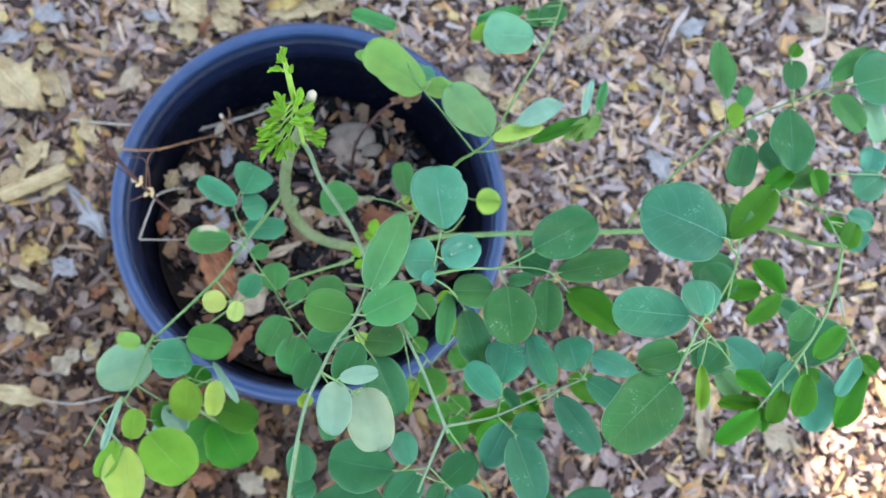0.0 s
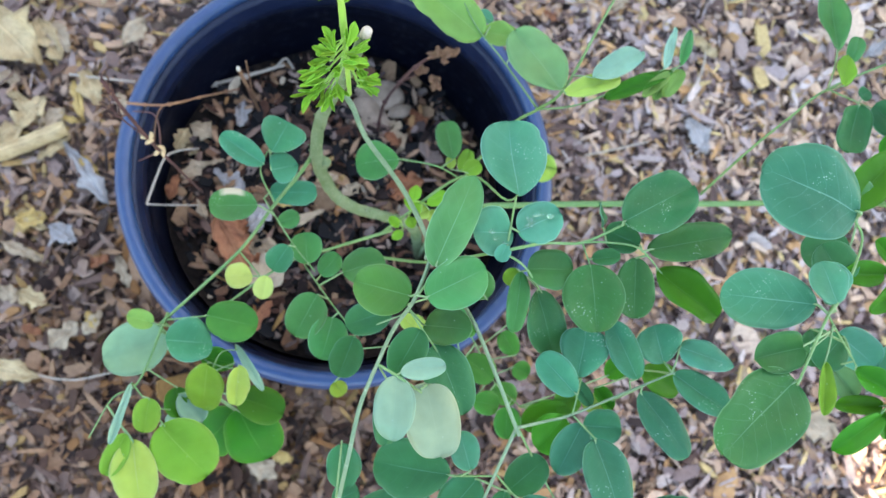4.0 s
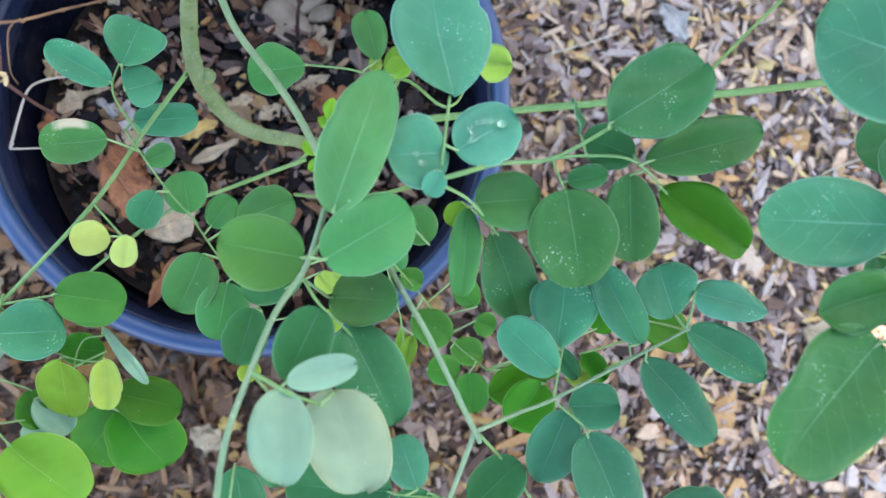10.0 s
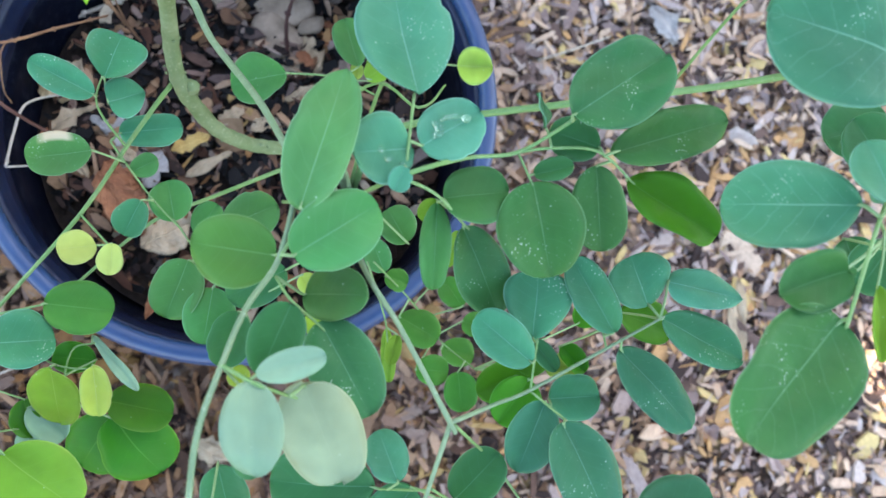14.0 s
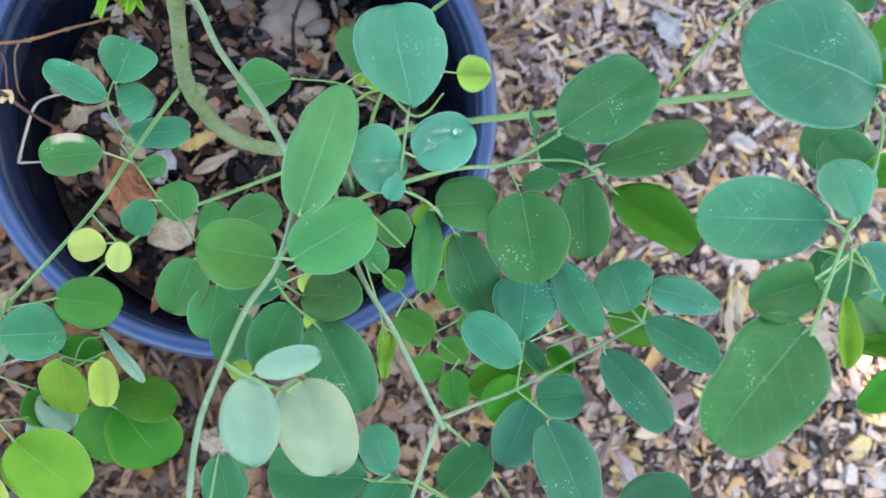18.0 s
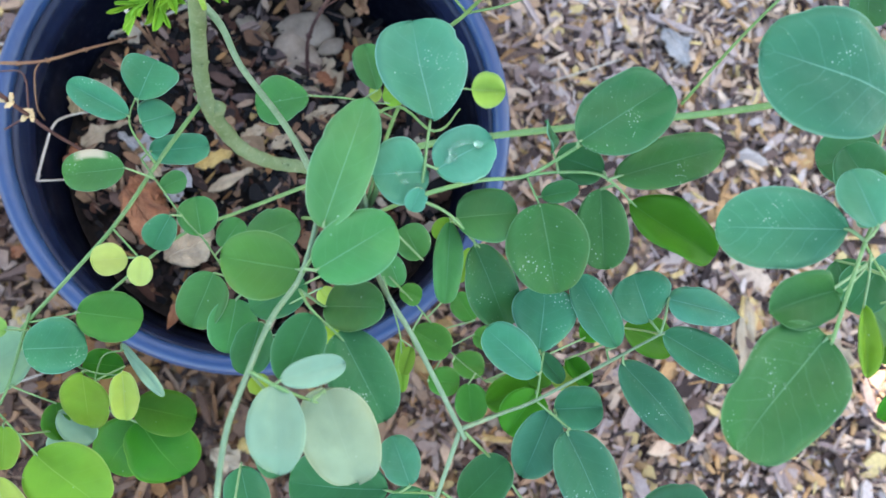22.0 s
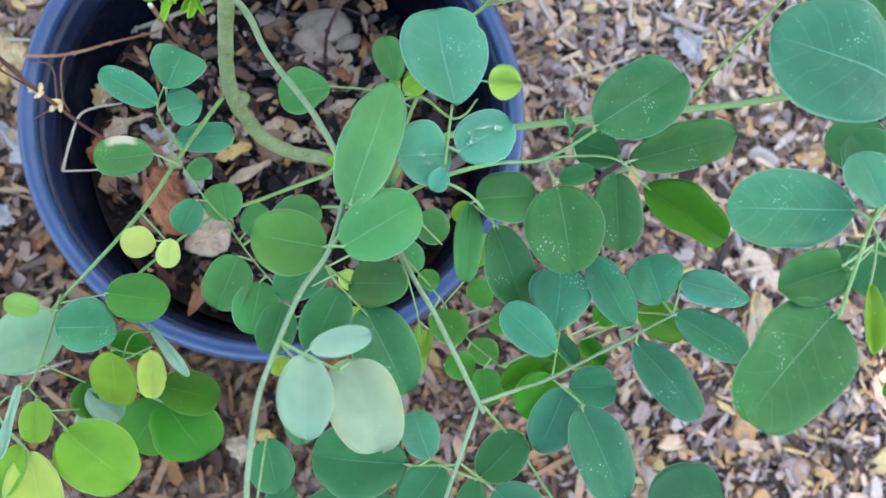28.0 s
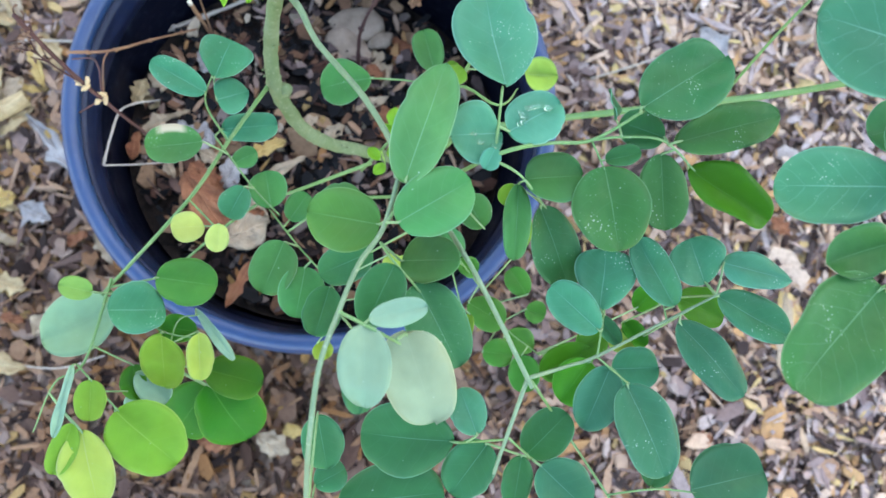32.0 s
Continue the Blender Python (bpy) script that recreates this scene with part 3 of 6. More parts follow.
def blade_mesh(length, width, fold, cup, bend, obo, pointed, seed):
    """A leaflet: a thin closed shell with a crease along its midrib. Its base is at the origin, its tip along x."""
    rng = random.Random(seed)
    nu, nv, thick = 18, 10, 0.00035
    wave, ph = rng.uniform(0.003, 0.008) * length / 0.04, rng.uniform(0, 6)
    side_bias = rng.uniform(-0.06, 0.06)
    ripple, twist = rng.uniform(0.005, 0.016) * length, rng.uniform(-0.25, 0.25)
    # how quickly it widens from the base, and how blunt its tip is
    pa, pb = rng.uniform(0.42, 0.53), rng.uniform(0.39, 0.45)
    if pointed:
        pa, pb = 0.70, 0.72
    if isinstance(obo, tuple):
        pa, pb = obo
    peak = pa / (pa + pb)
    nicks = [(rng.uniform(0.15, 0.95), rng.choice((-1, 1)), rng.uniform(0.03, 0.09)) for _ in range(rng.randint(0, 2))]
    top, uvs = [], []
    for i in range(nu + 1):
        s = (1 - math.cos(math.pi * i / nu)) / 2
        half = width / 2 * max(0.012, (s / peak) ** pa * ((1 - s) / (1 - peak)) ** pb)
        for j in range(nv + 1):
            v = 2 * j / nv - 1
            edge = 1.0
            for at, sd, dp in nicks:
                if v * sd > 0.5:
                    edge -= dp * math.exp(-((s - at) / 0.05) ** 2)
            edge += 0.035 * noise.noise((s * 3 + seed, sd_sign(v) * 2, 0.3))
            y = v * half * edge * (1 + side_bias * sd_sign(v))
            a = abs(y)
            z = fold * a - bend * length * s * s + cup * ((s - 0.5) ** 2 * length * 1.3 + a * a / max(width, 1e-4) * 1.6)
            z += wave * v * v * math.sin(7 * s + ph + v) * 0.35 + ripple * abs(v) ** 3 * math.sin(11 * s + 2 * ph + 1.7 * sd_sign(v)) + twist * y * (s - 0.4) + 0.038 * length * noise.noise((s * 2.2 + seed * 0.7, v * 1.3, 5.5)) - 0.0004 * math.exp(-(v / 0.14) ** 2)
            top.append(Vector((s * length, y, z)))
            uvs.append((s, (v + 1) / 2))
    n = len(top)
    verts = top + [p - Vector((0, 0, thick)) for p in top]
    faces, row = [], nv + 1
    for i in range(nu):
        for j in range(nv):
            a, b, c, d = i * row + j, (i + 1) * row + j, (i + 1) * row + j + 1, i * row + j + 1
            faces += [(a, b, c, d), (n + d, n + c, n + b, n + a)]
    ring = [j for j in range(row)] + [i * row + nv for i in range(1, nu + 1)] + [nu * row + j for j in range(nv - 1, -1, -1)] + [i * row for i in range(nu - 1, 0, -1)]
    for k in range(len(ring)):
        a, b = ring[k], ring[(k + 1) % len(ring)]
        faces.append((a, b, n + b, n + a))
    me = mesh_of("leaf", verts, faces)
    uvs = uvs + uvs
    layer = me.uv_layers.new(name="UVMap")
    idx = np.zeros(len(me.loops), dtype=np.int32)
    me.loops.foreach_get("vertex_index", idx)
    layer.data.foreach_set("uv", np.array(uvs, dtype=np.float32)[idx].ravel())
    return me


def sd_sign(v):
    return 1 if v > 0 else -1 if v < 0 else 0


def blade_pose(base, tip, roll):
    base, way = Vector(base), (Vector(tip) - Vector(base)).normalized()
    side = Vector((0, 0, 1)).cross(way).normalized()
    return Matrix.Translation(base) @ Matrix((way, side, way.cross(side))).transposed().to_4x4() @ Matrix.Rotation(radians(roll), 4, "X")


def leaf(tone, base, tip, width, joint, fold=None, cup=None, bend=None, roll=None, spots=0, vein=0, dmg=0, drops=0, obo=0, pt=0):
    """One leaflet from its base to its tip, with the stalk that joins it to a stem at the joint."""
    length = (Vector(tip) - Vector(base)).length
    fold = (leaf_rng.uniform(0.15, 0.5) if tone == "bright" else leaf_rng.uniform(0.05, 0.20)) if fold is None else fold
    cup = leaf_rng.uniform(-0.16, 0.10) if cup is None else cup
    bend = leaf_rng.uniform(-0.03, 0.14) if bend is None else bend
    roll = leaf_rng.uniform(-9, 9) if roll is None else roll
    width = width / max(0.35, math.cos(radians(roll)))
    me = blade_mesh(length, width, fold, cup, bend, obo, pt, leaf_rng.randint(1, 9999))
    ob = part("leaf", me, leaf_material(tone, spots, vein, dmg), plant, LEAF_WORDS[tone] + " leaf")
    ob.matrix_world = blade_pose(base, tip, roll)
    inv = ob.matrix_world.inverted()
    a, b = Vector(joint), Vector(base)
    gap = (b - a).length
    if gap > 0.0015:
        mid = (a + b) / 2 + Vector((0, 0, 0.05 * gap))
        on = b + (Vector(tip) - b).normalized() * 0.05 * length
        pts = [inv @ a, inv @ mid, inv @ b, inv @ on - Vector((0, 0, 0.0009))]
        r = min(0.0008, 0.0003 + 0.009 * width)
        part("petiole", tube_mesh("petiole", pts, (r * 1.15, r, r, r * 0.4), 6, 4), stem_shoot if tone == "shoot" else petiole_mat, ob)
    for k in range(drops):
        u, v = leaf_rng.uniform(0.2, 0.8), leaf_rng.uniform(-0.6, 0.6)
        r = leaf_rng.uniform(0.0005, 0.0011)
        bm = bmesh.new()
        bmesh.ops.create_uvsphere(bm, u_segments=10, v_segments=6, radius=r)
        for q in bm.verts:
            q.co = (q.co.x * 1.2 + u * length, q.co.y + v * width * 0.4, max(q.co.z, 0) * 0.5 + 0.0006 + fold * abs(v) * width * 0.4)
        dm = bpy.data.meshes.new("water_drop")
        bm.to_mesh(dm)
        bm.free()
        dm.polygons.foreach_set("use_smooth", [True] * len(dm.polygons))
        part("water_drop", dm, water_mat, ob)
    return ob


def sprout(base, tip, width, joint):
    """A young leaf not yet open: a folded end leaflet and two or four smaller ones beside it, each turned its own way."""
    base, tip = Vector(base), Vector(tip)
    way = tip - base
    side = Vector((0, 0, 1)).cross(way).normalized() * way.length
    up = Vector((0, 0, way.length))
    end = tip + up * leaf_rng.uniform(-0.30, 0.35)
    leaf("shoot", base + way * 0.10, end, width * 0.85, joint, fold=leaf_rng.uniform(0.3, 0.9), cup=leaf_rng.uniform(-0.3, 0.5), bend=leaf_rng.uniform(-0.1, 0.3), roll=leaf_rng.uniform(-45, 45), obo=(0.72, 0.62))
    for k in range(leaf_rng.choice((2, 3, 3, 4))):
        hand = 1 if k % 2 else -1
        at = base + way * leaf_rng.uniform(0.0, 0.45)
        to = at + way * leaf_rng.uniform(0.35, 0.65) + side * hand * leaf_rng.uniform(0.15, 0.38) + up * leaf_rng.uniform(-0.3, 0.4)
        leaf("shoot", at, to, width * leaf_rng.uniform(0.35, 0.6), base, fold=leaf_rng.uniform(0.3, 1.0), cup=leaf_rng.uniform(-0.2, 0.6), bend=leaf_rng.uniform(-0.1, 0.3), roll=leaf_rng.uniform(-50, 50), obo=(0.72, 0.62))


def water_material():
    n = Nodes("water")
    g = n.add("ShaderNodeBsdfGlass", {"Roughness": 0.02, "IOR": 1.33, "Color": (0.95, 1, 0.97, 1)})
    return n.done(g.outputs[0])


water_mat = water_material()
STEM_LABELS = {"trunk": "grey-green knobbly main stem, cut off at the top", "branch": "long green side branch", "stalk": "smooth pale green leaf stalk", "twig": "", "shoot": "soft bright green growing tip"}


def stem(name, points, radii, knot=None):
    woody = name == "trunk"
    radii = [r * (0.00072 if woody else 0.00044) for r in radii]
    if not woody:
        ahead = (Vector(points[-1]) - Vector(points[-2])).normalized()
        points, radii = [*points, Vector(points[-1]) + ahead * radii[-1] * 1.5], [*radii, radii[-1] * 0.25]
    ob = part(name, tube_mesh(name, points, radii, 14 if woody else 8, 7 if woody else 6, 0.22 if woody else 0.10), stem_grey if woody else stem_pale if name == "stalk" else stem_shoot if name == "shoot" else stem_green, plant, STEM_LABELS[name])
    if woody:
        end, way = Vector(points[-1]), (Vector(points[-1]) - Vector(points[-2])).normalized()
        part("cut_end", tube_mesh("cut_end", [end - way * 0.001, end + way * 0.003, end + way * 0.004], (radii[-1] * 1.04, radii[-1] * 0.98, radii[-1] * 0.6), 12, 3, 0.1), cut_wood, ob, "pale dry cut end")
        swelling = part("knot", lump_mesh("knot", (0.0040, 0.0036, 0.0042), 4, 0.25), stem_grey, ob, "swollen leaf-scar knot")
        swelling.matrix_world = Matrix.Translation(knot)
        line = spline(points, 6)
        for k in range(26):
            q = line[leaf_rng.randrange(10, len(line) - 2)]
            d = Vector((leaf_rng.uniform(-1, 1), leaf_rng.uniform(-1, 1), leaf_rng.uniform(-1, 1))).normalized()
            bump = bmesh.new()
            bmesh.ops.create_icosphere(bump, subdivisions=1, radius=leaf_rng.uniform(0.0005, 0.0011))
            for w in bump.verts:
                w.co += q + d * 0.0045
            bmm = bpy.data.meshes.new("bark_knob")
            bump.to_mesh(bmm)
            bump.free()
            part("bark_knob", bmm, stem_grey, ob)
    return ob


# -- stems and leaves --
stem("trunk", [(0.0693, -0.0429, 0.2050), (0.0553, -0.0412, 0.3000), (0.0317, -0.0457, 0.3450), (0.0155, -0.0472, 0.3620), (0.0024, -0.0454, 0.3780), (-0.0061, -0.0397, 0.3950), (-0.0107, -0.0341, 0.4100), (-0.0122, -0.0276, 0.4250), (-0.0097, -0.0206, 0.4516), (0.0010, -0.0274, 0.5250), (0.0086, -0.0281, 0.5750)], (5.2, 5.2, 4.8, 4.8, 4.9, 5, 5.1, 4.7, 4.5, 4, 3), knot=(-0.0077, -0.0335, 0.4100))
stem("branch", [(0.0691, -0.0438, 0.2100), (0.0811, -0.0362, 0.3400), (0.1214, -0.0341, 0.3750), (0.1754, -0.0325, 0.4000), (0.2314, -0.0324, 0.4300), (0.2667, -0.0406, 0.4900), (0.2751, -0.0577, 0.5300), (0.2825, -0.0642, 0.5500)], (5, 4.2, 4.1, 4, 3.8, 3.4, 3, 2.4))
stem("stalk", [(-0.0025, -0.0165, 0.4850), (0.0058, -0.0295, 0.4970), (0.0139, -0.0467, 0.5050), (0.0322, -0.0759, 0.5301), (0.0440, -0.1016, 0.5468), (0.0426, -0.1074, 0.5506)], (3.6, 3, 2.6, 2.5, 2.3, 2))
stem("stalk", [(0.0442, -0.1029, 0.5509), (0.0435, -0.1089, 0.5636), (0.0387, -0.1263, 0.5618), (0.0316, -0.1389, 0.5709), (0.0265, -0.1530, 0.5772), (0.0220, -0.1679, 0.5816), (0.0200, -0.1858, 0.5799), (0.0189, -0.1989, 0.5680), (0.0180, -0.2189, 0.5500)], (2.2, 2, 1.8, 1.8, 1.8, 1.8, 1.8, 1.8, 1.8))
stem("twig", [(0.0268, -0.1527, 0.5771), (0.0356, -0.1573, 0.5820), (0.0435, -0.1608, 0.5715)], (1.3, 1.1, 0.9))
stem("twig", [(0.0387, -0.1263, 0.5618), (0.0466, -0.1139, 0.5654)], (1.2, 1.1))
stem("twig", [(0.0380, -0.1299, 0.5562), (0.0421, -0.1364, 0.5620), (0.0493, -0.1427, 0.5523), (0.0563, -0.1510, 0.5468)], (1, 0.9, 0.8, 0.6))
stem("branch", [(-0.0149, -0.0316, 0.4100), (-0.0192, -0.0462, 0.4248), (-0.0299, -0.0653, 0.4281), (-0.0435, -0.0952, 0.4405), (-0.0757, -0.1344, 0.4379)], (2.6, 2.4, 2.2, 2, 1.8))
stem("twig", [(-0.0742, -0.1303, 0.4389), (-0.0831, -0.1659, 0.4387), (-0.0924, -0.1747, 0.4450), (-0.1027, -0.1939, 0.4344)], (1.6, 1.2, 0.9, 0.8))
stem("twig", [(-0.0855, -0.1669, 0.4412), (-0.0677, -0.1848, 0.4437)], (1, 0.9))
stem("twig", [(-0.0299, -0.0653, 0.4281), (-0.0383, -0.0518, 0.4417), (-0.0342, -0.0407, 0.4496)], (1.3, 1, 0.8))
stem("twig", [(-0.0358, -0.0633, 0.4292), (-0.0172, -0.0879, 0.4429), (-0.0043, -0.1017, 0.4487)], (1.1, 0.9, 0.8))
stem("twig", [(-0.0435, -0.0952, 0.4405), (-0.0298, -0.1087, 0.4517)], (1.1, 0.9))
stem("twig", [(-0.0763, -0.1344, 0.4379), (-0.0552, -0.1307, 0.4445)], (1.2, 0.9))
stem("twig", [(-0.0756, -0.1349, 0.4378), (-0.0518, -0.1522, 0.4447), (-0.0359, -0.1553, 0.4439)], (1.1, 0.9, 0.8))
stem("twig", [(-0.0377, -0.1451, 0.4353), (-0.0466, -0.1486, 0.4353), (-0.0525, -0.1690, 0.4266)], (0.8, 0.8, 0.8))
stem("branch", [(0.0356, -0.0661, 0.4000), (0.0031, -0.0834, 0.4150), (-0.0195, -0.0961, 0.4261), (-0.0481, -0.1227, 0.4301)], (2.2, 1.9, 1.7, 1.4))
stem("twig", [(-0.0108, -0.0949, 0.4201), (0.0048, -0.1153, 0.4443), (0.0197, -0.1322, 0.4523), (0.0243, -0.1435, 0.4514)], (1, 0.9, 0.8, 0.7))
stem("stalk", [(0.0687, -0.0457, 0.2200), (0.0612, -0.0593, 0.3600), (0.0550, -0.0829, 0.4400), (0.0612, -0.1254, 0.5465), (0.0721, -0.1441, 0.5466), (0.0865, -0.1712, 0.5426)], (3, 2, 2, 1.9, 1.9, 1.9))
stem("stalk", [(0.0862, -0.1704, 0.5425), (0.0805, -0.1897, 0.5350), (0.0775, -0.2007, 0.5300)], (1.8, 1.6, 1.5))
stem("twig", [(0.0876, -0.1713, 0.5421), (0.1069, -0.1883, 0.5030), (0.1233, -0.2115, 0.5000), (0.1342, -0.2248, 0.4900)], (1.2, 1.1, 1.1, 1))
stem("twig", [(0.1237, -0.2123, 0.5000), (0.1420, -0.2103, 0.5000), (0.1566, -0.2116, 0.5000)], (0.9, 0.9, 0.8))
stem("stalk", [(0.0862, -0.1704, 0.5425), (0.1023, -0.1663, 0.5289), (0.1138, -0.1626, 0.5253), (0.1378, -0.1502, 0.5276), (0.1556, -0.1412, 0.5282)], (1.7, 1.5, 1.4, 1.2, 1))
stem("twig", [(0.1138, -0.1626, 0.5253), (0.1155, -0.1479, 0.5287)], (0.9, 0.8))
stem("twig", [(0.1138, -0.1629, 0.5252), (0.1260, -0.1732, 0.5260)], (0.9, 0.8))
stem("twig", [(0.1378, -0.1502, 0.5276), (0.1365, -0.1442, 0.5287)], (0.8, 0.7))
stem("twig", [(0.0805, -0.1901, 0.5350), (0.0684, -0.1931, 0.5100)], (1, 0.9))
stem("twig", [(0.0814, -0.1897, 0.5350), (0.0918, -0.1976, 0.5200)], (1, 0.9))
stem("branch", [(0.0306, -0.0756, 0.3600), (0.0561, -0.0893, 0.4400), (0.0708, -0.1036, 0.5625), (0.0889, -0.0975, 0.5585), (0.1053, -0.0943, 0.5531), (0.1193, -0.0868, 0.5603)], (2, 1.8, 1.6, 1.5, 1.4, 1.1))
stem("twig", [(0.1053, -0.0943, 0.5531), (0.1147, -0.0934, 0.5549), (0.1281, -0.0942, 0.5555), (0.1402, -0.1016, 0.5492)], (1, 1, 1, 0.8))
stem("twig", [(0.0716, -0.1041, 0.5623), (0.0813, -0.1076, 0.5569), (0.0913, -0.1148, 0.5457)], (1.2, 1, 0.8))
stem("twig", [(0.0723, -0.1022, 0.5636), (0.0725, -0.0978, 0.5657), (0.0747, -0.0818, 0.5619)], (1.2, 1, 1))
stem("twig", [(0.1053, -0.0943, 0.5531), (0.1091, -0.1031, 0.5529)], (0.8, 0.7))
stem("branch", [(0.0306, -0.0627, 0.3700), (0.0681, -0.0402, 0.4393), (0.0830, -0.0666, 0.5005), (0.0978, -0.0459, 0.4600)], (2, 1.6, 1.2, 1))
stem("twig", [(0.0322, -0.0273, 0.4148), (0.0561, -0.0306, 0.4208), (0.0705, -0.0433, 0.4397)], (1, 1, 1))
stem("branch", [(0.0673, -0.0445, 0.2400), (0.0764, -0.0257, 0.3800), (0.0897, -0.0127, 0.4496), (0.0982, -0.0119, 0.4799), (0.1045, -0.0104, 0.5070), (0.1223, 0.0288, 0.5000), (0.1379, 0.0644, 0.4900), (0.1481, 0.1014, 0.4800)], (3, 2.2, 2, 1.8, 1.7, 1.5, 1.4, 1.2))
stem("twig", [(0.0982, -0.0119, 0.4799), (0.1169, -0.0102, 0.4900), (0.1427, 0.0041, 0.4900), (0.1688, 0.0197, 0.4820)], (1.3, 1.1, 1, 0.9))
stem("twig", [(0.0981, -0.0112, 0.4799), (0.0756, 0.0058, 0.4949), (0.0594, 0.0203, 0.5000), (0.0451, 0.0462, 0.5000)], (1.3, 1, 0.9, 0.8))
stem("branch", [(0.2085, -0.0296, 0.4300), (0.2156, -0.0158, 0.4700), (0.2262, -0.0030, 0.4950), (0.2367, 0.0075, 0.5110), (0.2665, 0.0215, 0.5300), (0.2957, 0.0304, 0.5450)], (1.7, 1.6, 1.5, 1.4, 1.2, 1))
stem("twig", [(0.2367, 0.0075, 0.5110), (0.2550, -0.0036, 0.5200), (0.2661, -0.0149, 0.5300)], (0.9, 0.8, 0.7))
stem("twig", [(0.2665, 0.0215, 0.5300), (0.2646, 0.0128, 0.5380)], (0.9, 0.8))
stem("branch", [(0.2825, -0.0642, 0.5500), (0.2723, -0.0856, 0.5600), (0.2585, -0.1079, 0.5700), (0.2455, -0.1278, 0.5700), (0.2355, -0.1429, 0.5650), (0.2310, -0.1509, 0.5600)], (1.8, 1.6, 1.5, 1.3, 1.1, 0.9))
stem("twig", [(0.2667, -0.0413, 0.4900), (0.2681, -0.0278, 0.5200), (0.2823, -0.0194, 0.5300)], (1.2, 1, 0.8))
stem("twig", [(0.2825, -0.0642, 0.5500), (0.2760, -0.0421, 0.5400), (0.2540, -0.0368, 0.5400)], (1.2, 1, 0.8))
stem("twig", [(0.2585, -0.1079, 0.5700), (0.2458, -0.0975, 0.5650), (0.2341, -0.0937, 0.5600)], (0.9, 0.8, 0.7))
stem("twig", [(0.2723, -0.0856, 0.5600), (0.2775, -0.1103, 0.5600), (0.2908, -0.1220, 0.5500)], (0.9, 0.8, 0.7))
stem("branch", [(0.2097, -0.0762, 0.5750), (0.2163, -0.0835, 0.5700), (0.1998, -0.1066, 0.5850), (0.1898, -0.1184, 0.5900), (0.1759, -0.1440, 0.5950)], (1.3, 1.2, 1.3, 1.4, 1.2))
stem("twig", [(0.2617, -0.0443, 0.5000), (0.2274, -0.0666, 0.5500), (0.2097, -0.0762, 0.5750)], (1.3, 1.2, 1.1))
stem("twig", [(0.1907, -0.1181, 0.5880), (0.1989, -0.1150, 0.5800)], (0.8, 0.7))
stem("twig", [(0.1907, -0.1181, 0.5880), (0.2023, -0.1218, 0.5750), (0.2198, -0.1320, 0.5600), (0.2279, -0.1417, 0.5550)], (1, 0.9, 0.8, 0.7))
stem("twig", [(0.0703, -0.1149, 0.4497), (0.0898, -0.1295, 0.4116), (0.1040, -0.1451, 0.3893), (0.1183, -0.1586, 0.4012)], (1, 0.9, 0.8, 0.8))
stem("twig", [(0.0672, -0.1160, 0.4599), (0.0741, -0.1364, 0.4508), (0.0748, -0.1459, 0.4567)], (1, 0.8, 0.7))
stem("shoot", [(0.0045, -0.0361, 0.5300), (0.0019, -0.0321, 0.5600), (0.0000, -0.0282, 0.5800), (-0.0018, -0.0261, 0.6000), (-0.0034, -0.0239, 0.6130)], (2.2, 2.6, 3.4, 2.8, 0.9))
leaf("tall", (0.0447, -0.1140, 0.5716), (0.0564, -0.0770, 0.5716), 0.0173, (0.0466, -0.1139, 0.5654), fold=0.12, bend=-0.02, obo=(0.52, 0.60))
leaf("mid", (0.0428, -0.1256, 0.5680), (0.0646, -0.1120, 0.5680), 0.0189, (0.0397, -0.1247, 0.5622), obo=(0.42, 0.42))
leaf("olive", (0.0378, -0.1242, 0.5560), (0.0153, -0.1208, 0.5563), 0.0196, (0.0394, -0.1243, 0.5616), obo=(0.42, 0.45))
leaf("pale", (0.0336, -0.1564, 0.5825), (0.0347, -0.1793, 0.5785), 0.0149, (0.0334, -0.1562, 0.5813), roll=0, cup=-0.1, obo=(0.5, 0.5))
leaf("cream", (0.0457, -0.1580, 0.5696), (0.0556, -0.1842, 0.5576), 0.0211, (0.0427, -0.1601, 0.5795), roll=0, cup=-0.15, fold=-0.02, obo=(0.34, 0.31))
leaf("pale", (0.0349, -0.1550, 0.5807), (0.0510, -0.1508, 0.5767), 0.0078, (0.0334, -0.1562, 0.5813), roll=4, fold=0.02, obo=(0.5, 0.45))
leaf("dark", (0.0496, -0.1415, 0.5526), (0.0632, -0.1672, 0.5526), 0.0198, (0.0487, -0.1424, 0.5526), spots=1, obo=(0.45, 0.42))
leaf("leafy", (0.0445, -0.1337, 0.5458), (0.0616, -0.1351, 0.5600), 0.0155, (0.0380, -0.1299, 0.5562), obo=(0.45, 0.45))
leaf("dark", (0.0423, -0.1373, 0.5620), (0.0341, -0.1558, 0.5600), 0.0143, (0.0421, -0.1364, 0.5620), fold=0.08, cup=-0.05, bend=0.05, roll=0, obo=(0.45, 0.5))
leaf("dark", (0.0366, -0.1191, 0.4612), (0.0150, -0.1293, 0.4609), 0.0169, (0.0590, -0.1162, 0.5292))
leaf("dark", (0.0196, -0.1349, 0.4667), (0.0143, -0.1549, 0.4672), 0.0162, (0.0216, -0.1354, 0.4527), obo=(0.5, 0.45))
leaf("mid", (0.0084, -0.1247, 0.4488), (0.0050, -0.1465, 0.4494), 0.0200, (0.0109, -0.1221, 0.4489), obo=(0.45, 0.45))
leaf("mid", (-0.0010, -0.1143, 0.4492), (-0.0098, -0.1360, 0.4491), 0.0205, (0.0048, -0.1153, 0.4443), obo=(0.48, 0.45))
